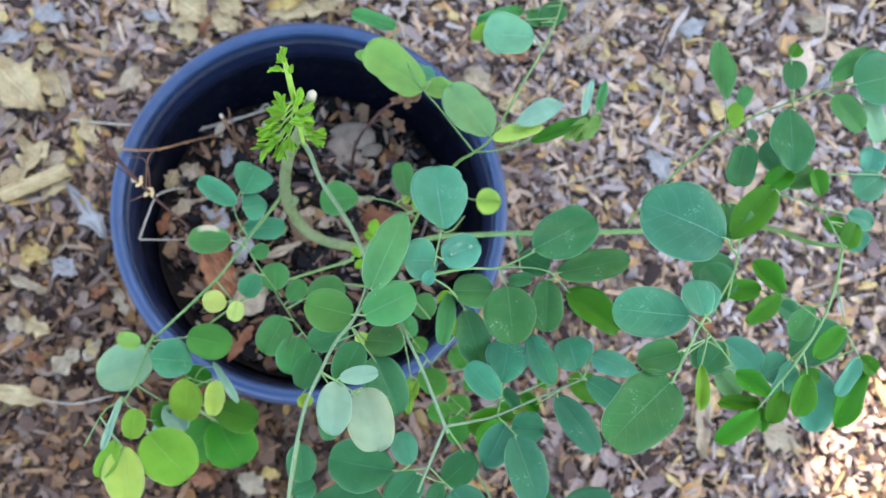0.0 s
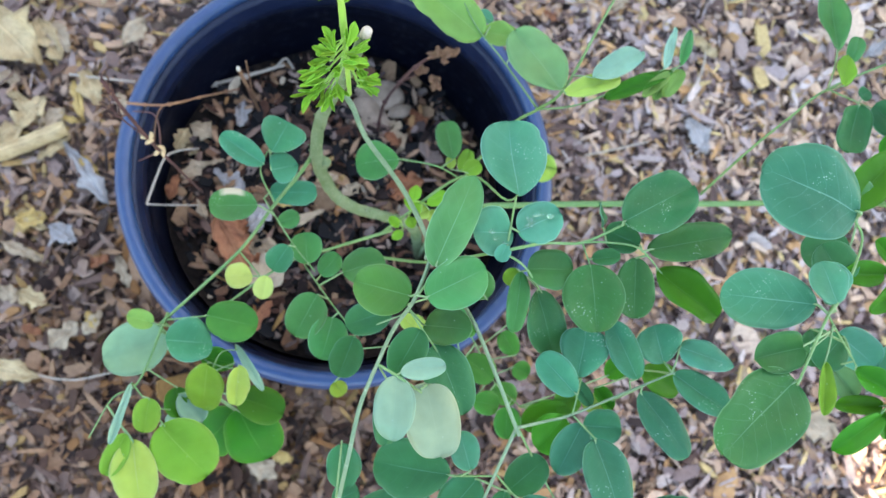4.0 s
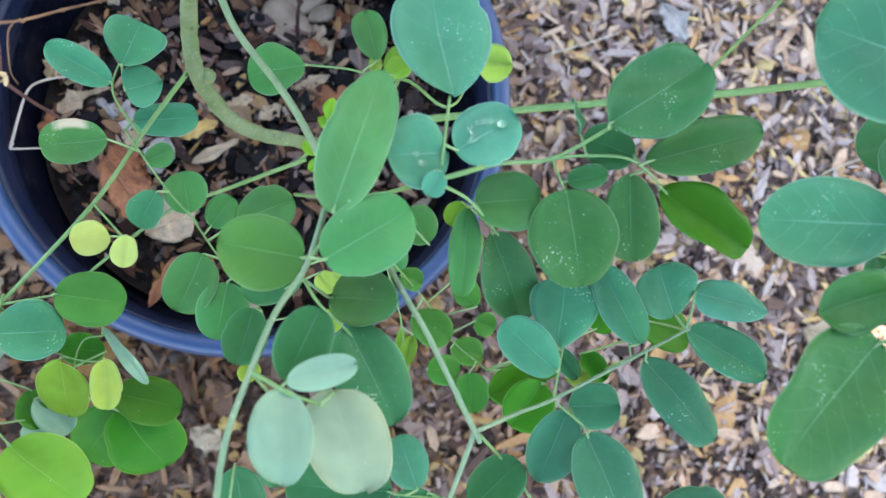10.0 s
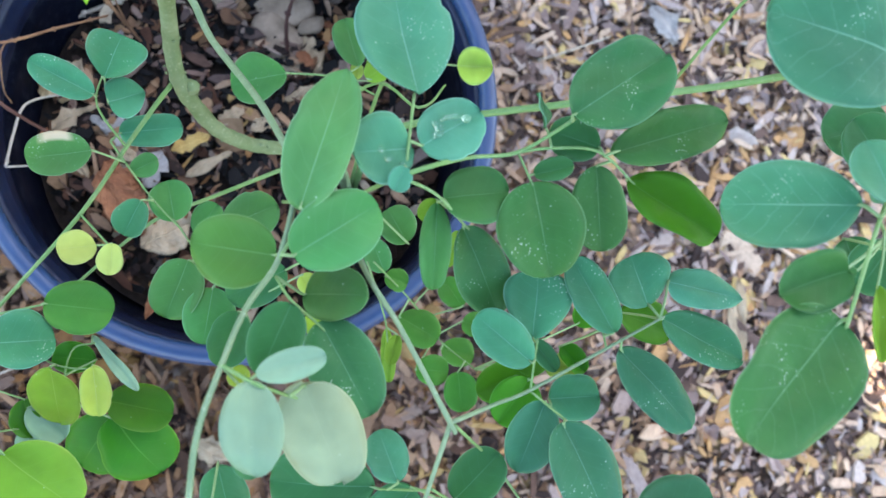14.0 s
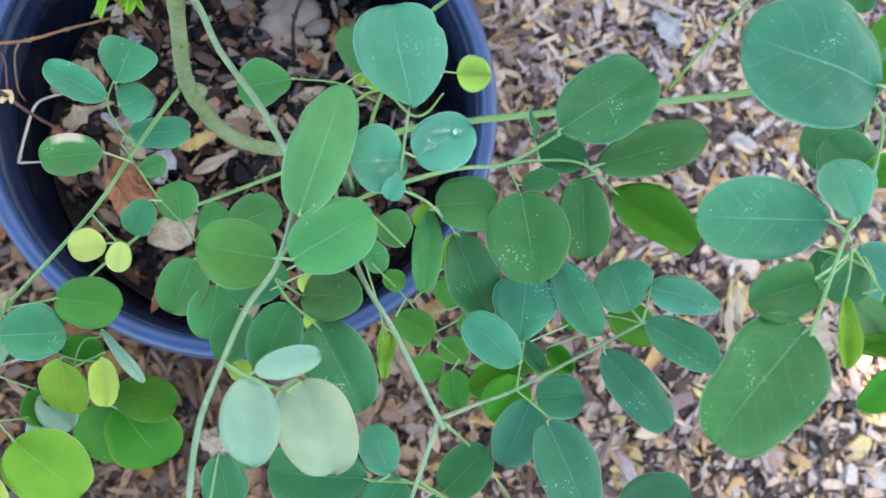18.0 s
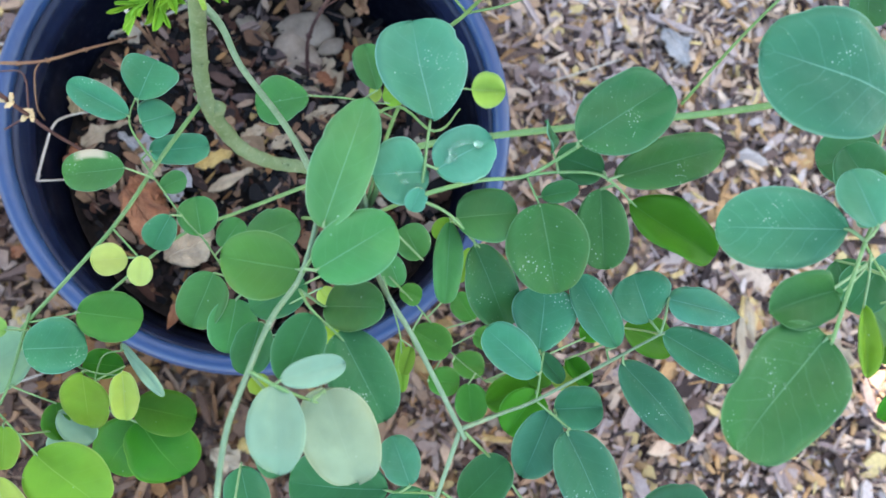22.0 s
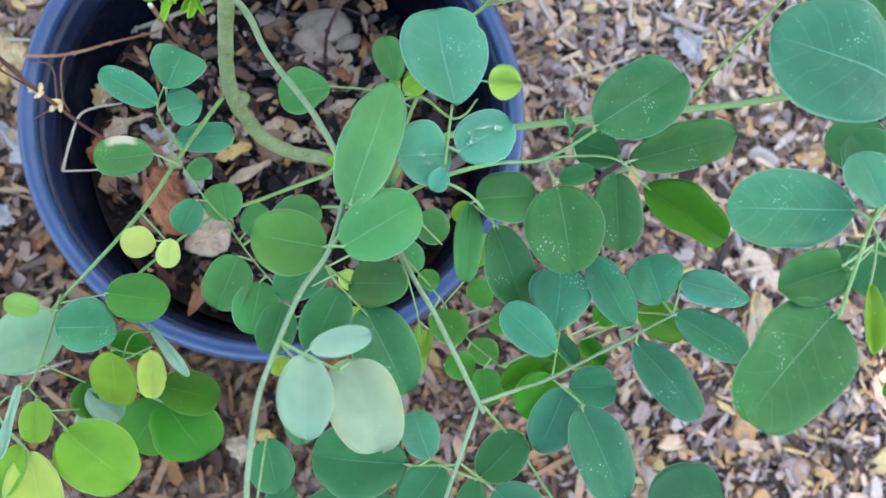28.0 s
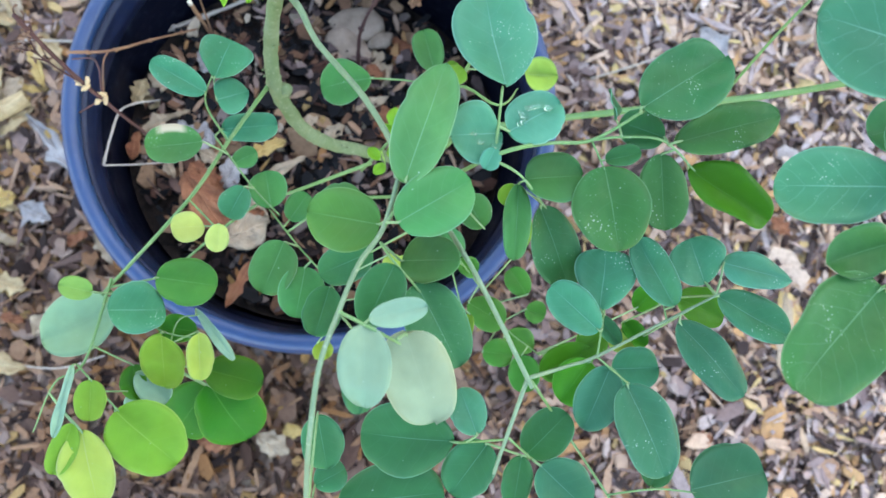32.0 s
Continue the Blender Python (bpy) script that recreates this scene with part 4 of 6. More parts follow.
leaf("mid", (-0.0082, -0.0973, 0.4376), (-0.0116, -0.0807, 0.4376), 0.0168, (-0.0074, -0.0983, 0.4476))
leaf("blue", (-0.0179, -0.0919, 0.4549), (-0.0245, -0.1050, 0.4550), 0.0135, (-0.0153, -0.0901, 0.4440))
leaf("mid", (-0.0261, -0.0771, 0.4357), (-0.0158, -0.0715, 0.4362), 0.0105, (-0.0261, -0.0763, 0.4365))
leaf("mid", (-0.0008, -0.1014, 0.4304), (0.0072, -0.0887, 0.4304), 0.0123, (-0.0030, -0.1053, 0.4332))
leaf("mid", (0.0104, -0.0993, 0.4346), (0.0318, -0.0894, 0.4346), 0.0196, (-0.0010, -0.1079, 0.4364))
leaf("lemon", (-0.0342, -0.1090, 0.4534), (-0.0457, -0.1112, 0.4605), 0.0128, (-0.0300, -0.1086, 0.4509), cup=0.2)
leaf("lemon", (-0.0265, -0.1092, 0.4608), (-0.0271, -0.1209, 0.4604), 0.0101, (-0.0300, -0.1086, 0.4509), cup=0.2)
leaf("blue", (-0.0354, -0.0522, 0.4578), (-0.0575, -0.0414, 0.4645), 0.0129, (-0.0382, -0.0489, 0.4441), spots=1, obo=(0.5, 0.45))
leaf("blue", (-0.0326, -0.0450, 0.4560), (-0.0259, -0.0284, 0.4580), 0.0246, (-0.0348, -0.0421, 0.4487), roll=0, obo=(0.8, 0.28), fold=0.05, spots=1)
leaf("blue", (-0.0321, -0.0527, 0.4500), (-0.0190, -0.0473, 0.4480), 0.0172, (-0.0344, -0.0404, 0.4485), roll=0, obo=(0.32, 0.62))
leaf("blue", (-0.0339, -0.0580, 0.4227), (-0.0087, -0.0543, 0.4232), 0.0155, (-0.0358, -0.0633, 0.4292))
leaf("mid", (-0.0358, -0.0734, 0.4565), (-0.0593, -0.0768, 0.4564), 0.0170, (-0.0286, -0.0730, 0.4347), dmg=1, spots=1)
leaf("mid2", (-0.0542, -0.1302, 0.4457), (-0.0286, -0.1332, 0.4455), 0.0208, (-0.0552, -0.1307, 0.4445), obo=(0.45, 0.42))
leaf("blue", (-0.0702, -0.1452, 0.4560), (-0.0496, -0.1436, 0.4450), 0.0221, (-0.0663, -0.1420, 0.4407), spots=1, obo=(0.45, 0.45))
leaf("lime", (-0.0497, -0.1538, 0.4500), (-0.0520, -0.1781, 0.4280), 0.0191, (-0.0494, -0.1533, 0.4450), obo=(0.46, 0.46))
leaf("lemon2", (-0.0342, -0.1534, 0.4520), (-0.0346, -0.1730, 0.4400), 0.0112, (-0.0359, -0.1553, 0.4439), cup=0.2, fold=0.3, roll=-12, obo=(0.4, 0.45))
leaf("pale", (-0.0396, -0.1422, 0.4320), (-0.0228, -0.1645, 0.4280), 0.0051, (-0.0388, -0.1454, 0.4354), roll=0)
leaf("lime2", (-0.0366, -0.1684, 0.4180), (-0.0112, -0.1745, 0.4140), 0.0195, (-0.0518, -0.1663, 0.4277), bend=0.10, fold=0.12, obo=(0.45, 0.42))
leaf("lime2", (-0.0355, -0.1757, 0.4140), (-0.0179, -0.2022, 0.4020), 0.0306, (-0.0518, -0.1663, 0.4277), bend=0.10, obo=(0.42, 0.38), fold=0.08)
leaf("lime2", (-0.0556, -0.1772, 0.4120), (-0.0722, -0.1803, 0.4080), 0.0144, (-0.0525, -0.1690, 0.4266), bend=0.1)
leaf("lime2", (-0.0671, -0.1668, 0.4235), (-0.0639, -0.1821, 0.4235), 0.0143, (-0.0808, -0.1589, 0.4383))
leaf("pale", (-0.0651, -0.1701, 0.4240), (-0.0520, -0.1828, 0.4200), 0.0135, (-0.0518, -0.1663, 0.4277))
leaf("lime", (-0.0696, -0.1863, 0.4370), (-0.0443, -0.2094, 0.4320), 0.0308, (-0.0679, -0.1849, 0.4431))
leaf("paleg", (-0.0734, -0.1417, 0.4339), (-0.1029, -0.1568, 0.4339), 0.0268, (-0.0764, -0.1398, 0.4387), fold=0.15)
leaf("lime3", (-0.0774, -0.1376, 0.4529), (-0.0886, -0.1357, 0.4602), 0.0097, (-0.0726, -0.1372, 0.4387))
leaf("lime", (-0.0712, -0.1732, 0.4675), (-0.0715, -0.1889, 0.4675), 0.0131, (-0.0793, -0.1728, 0.4428))
leaf("pale", (-0.0835, -0.1674, 0.4525), (-0.0890, -0.1965, 0.4525), 0.0045, (-0.0855, -0.1669, 0.4412), roll=0)
leaf("lime", (-0.0832, -0.1910, 0.4477), (-0.0894, -0.2111, 0.4477), 0.0118, (-0.0949, -0.1788, 0.4435))
leaf("lemon2", (-0.0797, -0.1935, 0.4484), (-0.0720, -0.2245, 0.4484), 0.0227, (-0.0949, -0.1788, 0.4435))
leaf("lime2", (-0.0399, -0.1518, 0.4250), (-0.0565, -0.1501, 0.4250), 0.0129, (-0.0497, -0.1577, 0.4315))
leaf("pale", (-0.0681, -0.1784, 0.4210), (-0.0621, -0.1857, 0.4210), 0.0125, (-0.0744, -0.1781, 0.4428))
leaf("teal", (0.0757, -0.0810, 0.5622), (0.0696, -0.0498, 0.5587), 0.0274, (0.0747, -0.0818, 0.5619), spots=1, obo=(0.62, 0.42))
leaf("lemon2", (0.1128, -0.0165, 0.4001), (0.1300, -0.0166, 0.4000), 0.0173, (0.0813, -0.0199, 0.4130), cup=0.3, fold=0.6, roll=15, obo=(0.4, 0.6))
leaf("teal", (0.0764, -0.0953, 0.5632), (0.0929, -0.0853, 0.5633), 0.0173, (0.0729, -0.0946, 0.5652), drops=10, obo=(0.45, 0.45))
leaf("teal", (0.0738, -0.0964, 0.5649), (0.0580, -0.0984, 0.5676), 0.0194, (0.0727, -0.0964, 0.5655), drops=3, obo=(0.45, 0.45))
leaf("teal", (0.0716, -0.1022, 0.5682), (0.0689, -0.1084, 0.5664), 0.0063, (0.0728, -0.1020, 0.5629))
leaf("mid", (0.0663, -0.0214, 0.4085), (0.0599, 0.0014, 0.4083), 0.0156, (0.0584, -0.0317, 0.4225), obo=(0.6, 0.42))
leaf("mid", (0.0344, -0.0289, 0.4193), (0.0105, -0.0339, 0.4196), 0.0226, (0.0353, -0.0276, 0.4155), obo=(0.55, 0.42))
leaf("mid", (0.0805, -0.1111, 0.4806), (0.0734, -0.0985, 0.4802), 0.0138, (0.0623, -0.0955, 0.4884))
leaf("lime", (0.0861, -0.1024, 0.5206), (0.0816, -0.1093, 0.5196), 0.0072, (0.0912, -0.1149, 0.5464))
leaf("lime", (0.0673, -0.0433, 0.4590), (0.0749, -0.0369, 0.4590), 0.0095, (0.0734, -0.0445, 0.4576))
leaf("mid", (0.0828, -0.1078, 0.5461), (0.0812, -0.1329, 0.5467), 0.0092, (0.0826, -0.1090, 0.5564), obo=(0.5, 0.42))
leaf("leafy", (0.0839, -0.1075, 0.5511), (0.1034, -0.1045, 0.5503), 0.0174, (0.0850, -0.1100, 0.5531), obo=(0.45, 0.45))
leaf("leafy", (0.1095, -0.1028, 0.5530), (0.1143, -0.1299, 0.5527), 0.0248, (0.1091, -0.1031, 0.5529), spots=1, obo=(0.42, 0.42))
leaf("dark", (0.0915, -0.1136, 0.5386), (0.1058, -0.1401, 0.5251), 0.0174, (0.0903, -0.1143, 0.5473), spots=1, obo=(0.5, 0.5))
leaf("leafy", (0.1295, -0.0972, 0.5494), (0.1304, -0.1221, 0.5503), 0.0167, (0.1327, -0.0965, 0.5536), spots=1, obo=(0.5, 0.42))
leaf("bright", (0.1409, -0.1002, 0.5434), (0.1693, -0.1166, 0.5432), 0.0171, (0.1378, -0.1005, 0.5513), bend=0.05, obo=(0.5, 0.4))
leaf("leafy", (0.1340, -0.0938, 0.5538), (0.1701, -0.0831, 0.5538), 0.0157, (0.1298, -0.0955, 0.5553), spots=1)
leaf("dark", (0.1189, -0.0860, 0.5626), (0.1493, -0.0656, 0.5624), 0.0240, (0.1193, -0.0868, 0.5603), spots=1, obo=(0.5, 0.45))
leaf("dark", (0.1294, -0.0926, 0.5536), (0.1149, -0.0878, 0.5541), 0.0131, (0.1297, -0.0948, 0.5550))
leaf("dark", (0.1105, -0.1002, 0.5509), (0.1201, -0.0985, 0.5568), 0.0072, (0.1082, -0.1009, 0.5529))
leaf("blue", (0.1147, -0.0860, 0.5495), (0.1147, -0.0754, 0.5496), 0.0039, (0.1145, -0.0935, 0.5556), roll=60)
leaf("blue", (0.1148, -0.1474, 0.5274), (0.1164, -0.1262, 0.5292), 0.0221, (0.1155, -0.1479, 0.5287), spots=1, obo=(0.7, 0.36))
leaf("blue", (0.1135, -0.1542, 0.5299), (0.0958, -0.1399, 0.5342), 0.0140, (0.1149, -0.1534, 0.5274), obo=(0.5, 0.4))
leaf("blue", (0.1391, -0.1453, 0.5315), (0.1271, -0.1223, 0.5321), 0.0136, (0.1370, -0.1464, 0.5283), spots=1, obo=(0.5, 0.42))
leaf("blue", (0.1534, -0.1369, 0.5257), (0.1473, -0.1211, 0.5266), 0.0231, (0.1556, -0.1412, 0.5282), spots=1, roll=12, obo=(0.5, 0.40))
leaf("teal", (0.1604, -0.1291, 0.5246), (0.1861, -0.1350, 0.5256), 0.0126, (0.1556, -0.1412, 0.5282), spots=1, obo=(0.4, 0.62))
leaf("blue", (0.1588, -0.1409, 0.5226), (0.1847, -0.1549, 0.5224), 0.0153, (0.1556, -0.1412, 0.5282), spots=1, obo=(0.5, 0.42))
leaf("deep", (0.1431, -0.1504, 0.5260), (0.1667, -0.1760, 0.5263), 0.0157, (0.1427, -0.1477, 0.5279), spots=1, fold=0.05, roll=0, obo=(0.48, 0.4))
leaf("blue", (0.1253, -0.1668, 0.5038), (0.1426, -0.1661, 0.5042), 0.0163, (0.1199, -0.1680, 0.5256), obo=(0.45, 0.42))
leaf("deep", (0.1192, -0.1664, 0.5225), (0.1098, -0.1877, 0.5229), 0.0158, (0.1184, -0.1668, 0.5255), obo=(0.48, 0.45))
leaf("deep", (0.1216, -0.1721, 0.5340), (0.1352, -0.2022, 0.5341), 0.0202, (0.1245, -0.1719, 0.5259), spots=1, obo=(0.48, 0.42))
leaf("dark", (0.0918, -0.1972, 0.5107), (0.1048, -0.1830, 0.5181), 0.0164, (0.0918, -0.1976, 0.5200), obo=(0.45, 0.42))
leaf("teal", (0.0729, -0.1895, 0.5218), (0.0671, -0.1739, 0.5200), 0.0131, (0.0704, -0.1926, 0.5142), spots=1, obo=(0.5, 0.45))
leaf("dark", (0.0669, -0.1933, 0.5055), (0.0335, -0.1909, 0.5054), 0.0261, (0.0684, -0.1931, 0.5100), obo=(0.55, 0.42))
leaf("dark", (0.0790, -0.1938, 0.5047), (0.0657, -0.2116, 0.5040), 0.0184, (0.0920, -0.1978, 0.5192), obo=(0.45, 0.45))
leaf("dark", (0.0186, -0.1838, 0.5131), (0.0225, -0.2029, 0.5078), 0.0150, (0.0181, -0.2172, 0.5515), obo=(0.5, 0.5))
leaf("dark", (0.1209, -0.1473, 0.5016), (0.1291, -0.1576, 0.5016), 0.0070, (0.1159, -0.1479, 0.5276))
leaf("mid2", (0.0763, -0.1187, 0.4279), (0.0861, -0.1218, 0.4269), 0.0100, (0.0778, -0.1203, 0.4347))
leaf("mid2", (0.1123, -0.1308, 0.4079), (0.1039, -0.1182, 0.4073), 0.0121, (0.0955, -0.1354, 0.4006))
leaf("mid2", (0.0839, -0.1349, 0.4076), (0.1012, -0.1454, 0.4076), 0.0165, (0.0876, -0.1276, 0.4156))
leaf("mid2", (0.0913, -0.1584, 0.4038), (0.1064, -0.1598, 0.4038), 0.0139, (0.1023, -0.1432, 0.3903))
leaf("mid2", (0.1103, -0.1599, 0.4039), (0.1119, -0.1776, 0.4039), 0.0155, (0.1147, -0.1553, 0.3974))
leaf("mid2", (0.1142, -0.1369, 0.3950), (0.1240, -0.1401, 0.3950), 0.0116, (0.1023, -0.1432, 0.3903))
leaf("mid2", (0.1090, -0.1495, 0.3591), (0.1257, -0.1534, 0.3591), 0.0145, (0.1058, -0.1469, 0.3892))
leaf("bright", (0.1399, -0.1581, 0.4242), (0.1151, -0.1682, 0.4242), 0.0169, (0.1183, -0.1586, 0.4012))
leaf("bright", (0.1363, -0.1627, 0.4318), (0.1233, -0.1810, 0.4318), 0.0224, (0.1198, -0.1588, 0.3942))
leaf("bright", (0.1459, -0.1502, 0.4253), (0.1328, -0.1578, 0.4253), 0.0153, (0.1198, -0.1588, 0.3942))
leaf("lemon2", (0.1383, -0.1550, 0.4969), (0.1264, -0.1570, 0.4969), 0.0092, (0.1471, -0.1455, 0.5280), fold=0.3)
leaf("bright", (0.1310, -0.1493, 0.4995), (0.1397, -0.1582, 0.4995), 0.0083, (0.1365, -0.1442, 0.5287), cup=0.3)
leaf("bright", (0.1486, -0.1409, 0.4598), (0.1585, -0.1326, 0.4598), 0.0113, (0.1198, -0.1588, 0.3942))
leaf("bright", (0.1633, -0.1367, 0.4700), (0.1846, -0.1446, 0.4700), 0.0161, (0.1565, -0.1412, 0.5262))
leaf("lime", (0.0759, -0.1411, 0.4393), (0.0770, -0.1630, 0.4380), 0.0062, (0.0745, -0.1381, 0.4508))
leaf("lime", (0.0791, -0.1437, 0.4511), (0.0761, -0.1553, 0.4511), 0.0066, (0.0748, -0.1408, 0.4519))
leaf("lime", (0.0971, -0.1185, 0.4639), (0.1023, -0.1044, 0.4639), 0.0069, (0.0915, -0.1290, 0.3994))
leaf("mid", (0.0752, -0.1181, 0.4402), (0.0699, -0.1047, 0.4389), 0.0111, (0.0753, -0.1185, 0.4398))
leaf("lemon2", (0.0423, -0.1217, 0.4677), (0.0480, -0.1284, 0.4677), 0.0081, (0.0197, -0.1322, 0.4523))
leaf("lemon3", (0.0130, -0.1560, 0.4194), (0.0181, -0.1627, 0.4194), 0.0099, (0.0242, -0.1434, 0.4478))
leaf("lemon3", (0.0447, -0.1346, 0.4388), (0.0501, -0.1430, 0.4388), 0.0105, (0.0230, -0.1395, 0.4521))
leaf("teal", (0.1853, -0.1152, 0.5900), (0.1527, -0.1132, 0.5800), 0.0230, (0.1898, -0.1184, 0.5900), spots=1, vein=1, fold=0.08, obo=(0.55, 0.48))
leaf("leafy", (0.1775, -0.1440, 0.5900), (0.1493, -0.1728, 0.5920), 0.0290, (0.1759, -0.1440, 0.5950), spots=1, vein=1, fold=0.06, obo=(0.34, 0.40))
leaf("leafy", (0.1792, -0.1317, 0.5890), (0.1617, -0.1378, 0.5890), 0.0152, (0.2004, -0.1212, 0.5772), cup=0.3, fold=0.35, obo=(0.36, 0.45))
leaf("teal", (0.1884, -0.1154, 0.5980), (0.1828, -0.1002, 0.5980), 0.0139, (0.1898, -0.1184, 0.5900))
leaf("dark", (0.2161, -0.1000, 0.5600), (0.2057, -0.0838, 0.5600), 0.0197, (0.2115, -0.0915, 0.5746))
leaf("dark", (0.2180, -0.1209, 0.5550), (0.2074, -0.1337, 0.5550), 0.0161, (0.2154, -0.1295, 0.5637))
leaf("lime", (0.1947, -0.1348, 0.5800), (0.1951, -0.1549, 0.5800), 0.0067, (0.1975, -0.1203, 0.5804), fold=0.6)
leaf("deep", (0.1552, -0.2106, 0.5000), (0.1846, -0.2045, 0.4988), 0.0273, (0.1552, -0.2106, 0.5000), obo=(0.45, 0.4))
leaf("deep", (0.0942, -0.1995, 0.5235), (0.1102, -0.2141, 0.5226), 0.0189, (0.0920, -0.1978, 0.5192), obo=(0.45, 0.42))
leaf("dark", (0.0886, -0.1967, 0.5196), (0.0854, -0.2141, 0.5197), 0.0105, (0.0905, -0.1966, 0.5219), obo=(0.5, 0.5))
leaf("dark", (0.1441, -0.2109, 0.4889), (0.1490, -0.1979, 0.4914), 0.0135, (0.1405, -0.2105, 0.5000), obo=(0.5, 0.4))
leaf("dark", (0.0260, -0.2165, 0.4935), (0.0644, -0.2119, 0.4956), 0.0274, (0.0180, -0.2189, 0.5500), obo=(0.5, 0.42))
leaf("dark", (0.0179, -0.2088, 0.5007), (0.0286, -0.2033, 0.5000), 0.0118, (0.0180, -0.2189, 0.5500))
leaf("deep", (0.1987, -0.0798, 0.5960), (0.1604, -0.0684, 0.6020), 0.0345, (0.2097, -0.0762, 0.5750), spots=1, vein=1, fold=0.10, cup=-0.1, obo=(0.42, 0.42))
leaf("mid", (0.2231, -0.0464, 0.5450), (0.2238, -0.0658, 0.5450), 0.0260, (0.2348, -0.0619, 0.5393), fold=0.3)
leaf("bright", (0.2456, -0.0376, 0.5500), (0.2244, -0.0640, 0.5500), 0.0173, (0.2540, -0.0368, 0.5400), fold=0.4)
leaf("dark", (0.2377, -0.0097, 0.5350), (0.2330, -0.0331, 0.5350), 0.0175, (0.2459, 0.0019, 0.5155))
leaf("dark", (0.2671, -0.0164, 0.5250), (0.2525, -0.0034, 0.5250), 0.0187, (0.2661, -0.0149, 0.5300))
leaf("dark", (0.2575, 0.0094, 0.5450), (0.2602, -0.0242, 0.5450), 0.0227, (0.2646, 0.0128, 0.5380), spots=1)
leaf("dark", (0.2467, 0.0007, 0.5300), (0.2415, -0.0022, 0.5300), 0.0074, (0.2489, 0.0001, 0.5170))
leaf("lime", (0.2301, -0.0009, 0.5350), (0.2339, 0.0152, 0.5350), 0.0092, (0.2345, 0.0060, 0.5089))
leaf("mid", (0.2376, 0.0144, 0.5300), (0.2418, 0.0277, 0.5300), 0.0087, (0.2428, 0.0109, 0.5156))
leaf("mid", (0.2238, 0.0135, 0.5400), (0.2208, 0.0484, 0.5400), 0.0128, (0.2367, 0.0075, 0.5110), fold=0.3)
leaf("bright", (0.2613, 0.0434, 0.5400), (0.2663, 0.0508, 0.5400), 0.0081, (0.2665, 0.0215, 0.5300))
leaf("dark", (0.2627, 0.0242, 0.5400), (0.2652, 0.0422, 0.5400), 0.0136, (0.2659, 0.0186, 0.5327))
leaf("mid", (0.2817, 0.0312, 0.5450), (0.3039, 0.0510, 0.5450), 0.0123, (0.2848, 0.0273, 0.5396), fold=0.2)
leaf("dark", (0.2924, 0.0265, 0.5500), (0.3205, 0.0369, 0.5500), 0.0305, (0.2921, 0.0293, 0.5432))
leaf("mid", (0.2824, 0.0208, 0.5450), (0.2997, 0.0041, 0.5450), 0.0170, (0.2811, 0.0260, 0.5375))
leaf("paleg", (0.3053, 0.0242, 0.5400), (0.3126, 0.0004, 0.5400), 0.0123, (0.2957, 0.0304, 0.5450))
leaf("teal", (0.3142, 0.0002, 0.5300), (0.3121, -0.0142, 0.5300), 0.0162, (0.2957, 0.0304, 0.5450))
leaf("teal", (0.3187, -0.0151, 0.5300), (0.3034, -0.0282, 0.5300), 0.0174, (0.2823, -0.0194, 0.5300))
leaf("bright", (0.3011, -0.0448, 0.5250), (0.2879, -0.0447, 0.5250), 0.0093, (0.2796, -0.0492, 0.5430))
leaf("bright", (0.2762, -0.0185, 0.5350), (0.2807, -0.0323, 0.5350), 0.0122, (0.2799, -0.0208, 0.5283), fold=0.4)
leaf("bright", (0.2633, -0.0200, 0.5350), (0.2504, -0.0311, 0.5350), 0.0133, (0.2661, -0.0149, 0.5300), fold=0.3)
leaf("mid", (0.2643, -0.0280, 0.5300), (0.2791, -0.0165, 0.5300), 0.0135, (0.2681, -0.0278, 0.5200), fold=0.3)
leaf("bright", (0.2866, -0.0635, 0.5450), (0.2948, -0.0490, 0.5450), 0.0118, (0.2825, -0.0642, 0.5500))
leaf("teal", (0.2947, -0.0511, 0.5350), (0.3040, -0.0595, 0.5350), 0.0139, (0.2796, -0.0492, 0.5430))
leaf("teal", (0.2981, -0.0401, 0.5300), (0.3143, -0.0430, 0.5300), 0.0123, (0.2760, -0.0421, 0.5400))
leaf("dark", (0.2268, -0.0803, 0.5450), (0.2054, -0.0863, 0.5450), 0.0199, (0.2274, -0.0666, 0.5500))
leaf("teal", (0.1938, -0.1140, 0.5860), (0.1903, -0.0992, 0.5920), 0.0132, (0.1989, -0.1150, 0.5800))
leaf("bright", (0.2327, -0.0938, 0.5600), (0.2140, -0.0957, 0.5600), 0.0110, (0.2341, -0.0937, 0.5600), fold=0.6)
leaf("bright", (0.2443, -0.0941, 0.5600), (0.2298, -0.0792, 0.5600), 0.0116, (0.2439, -0.0969, 0.5642), fold=0.6)
leaf("bright", (0.2407, -0.0966, 0.5650), (0.2244, -0.1106, 0.5650), 0.0092, (0.2409, -0.0959, 0.5629), fold=0.2)
leaf("dark", (0.2519, -0.0959, 0.5400), (0.2641, -0.1005, 0.5400), 0.0115, (0.2429, -0.0966, 0.5637))
leaf("mid", (0.2631, -0.0985, 0.5550), (0.2511, -0.1150, 0.5550), 0.0133, (0.2654, -0.0968, 0.5650))
leaf("dark", (0.2869, -0.1071, 0.5400), (0.2592, -0.1198, 0.5400), 0.0230, (0.2841, -0.1162, 0.5550))
leaf("bright", (0.2721, -0.1087, 0.5650), (0.2568, -0.1242, 0.5650), 0.0103, (0.2765, -0.1078, 0.5605), fold=0.2)
leaf("dark", (0.2094, -0.1178, 0.5450), (0.2153, -0.1326, 0.5450), 0.0173, (0.2082, -0.1252, 0.5700))
leaf("teal", (0.2211, -0.1181, 0.5450), (0.2401, -0.1304, 0.5450), 0.0179, (0.2154, -0.1295, 0.5637))
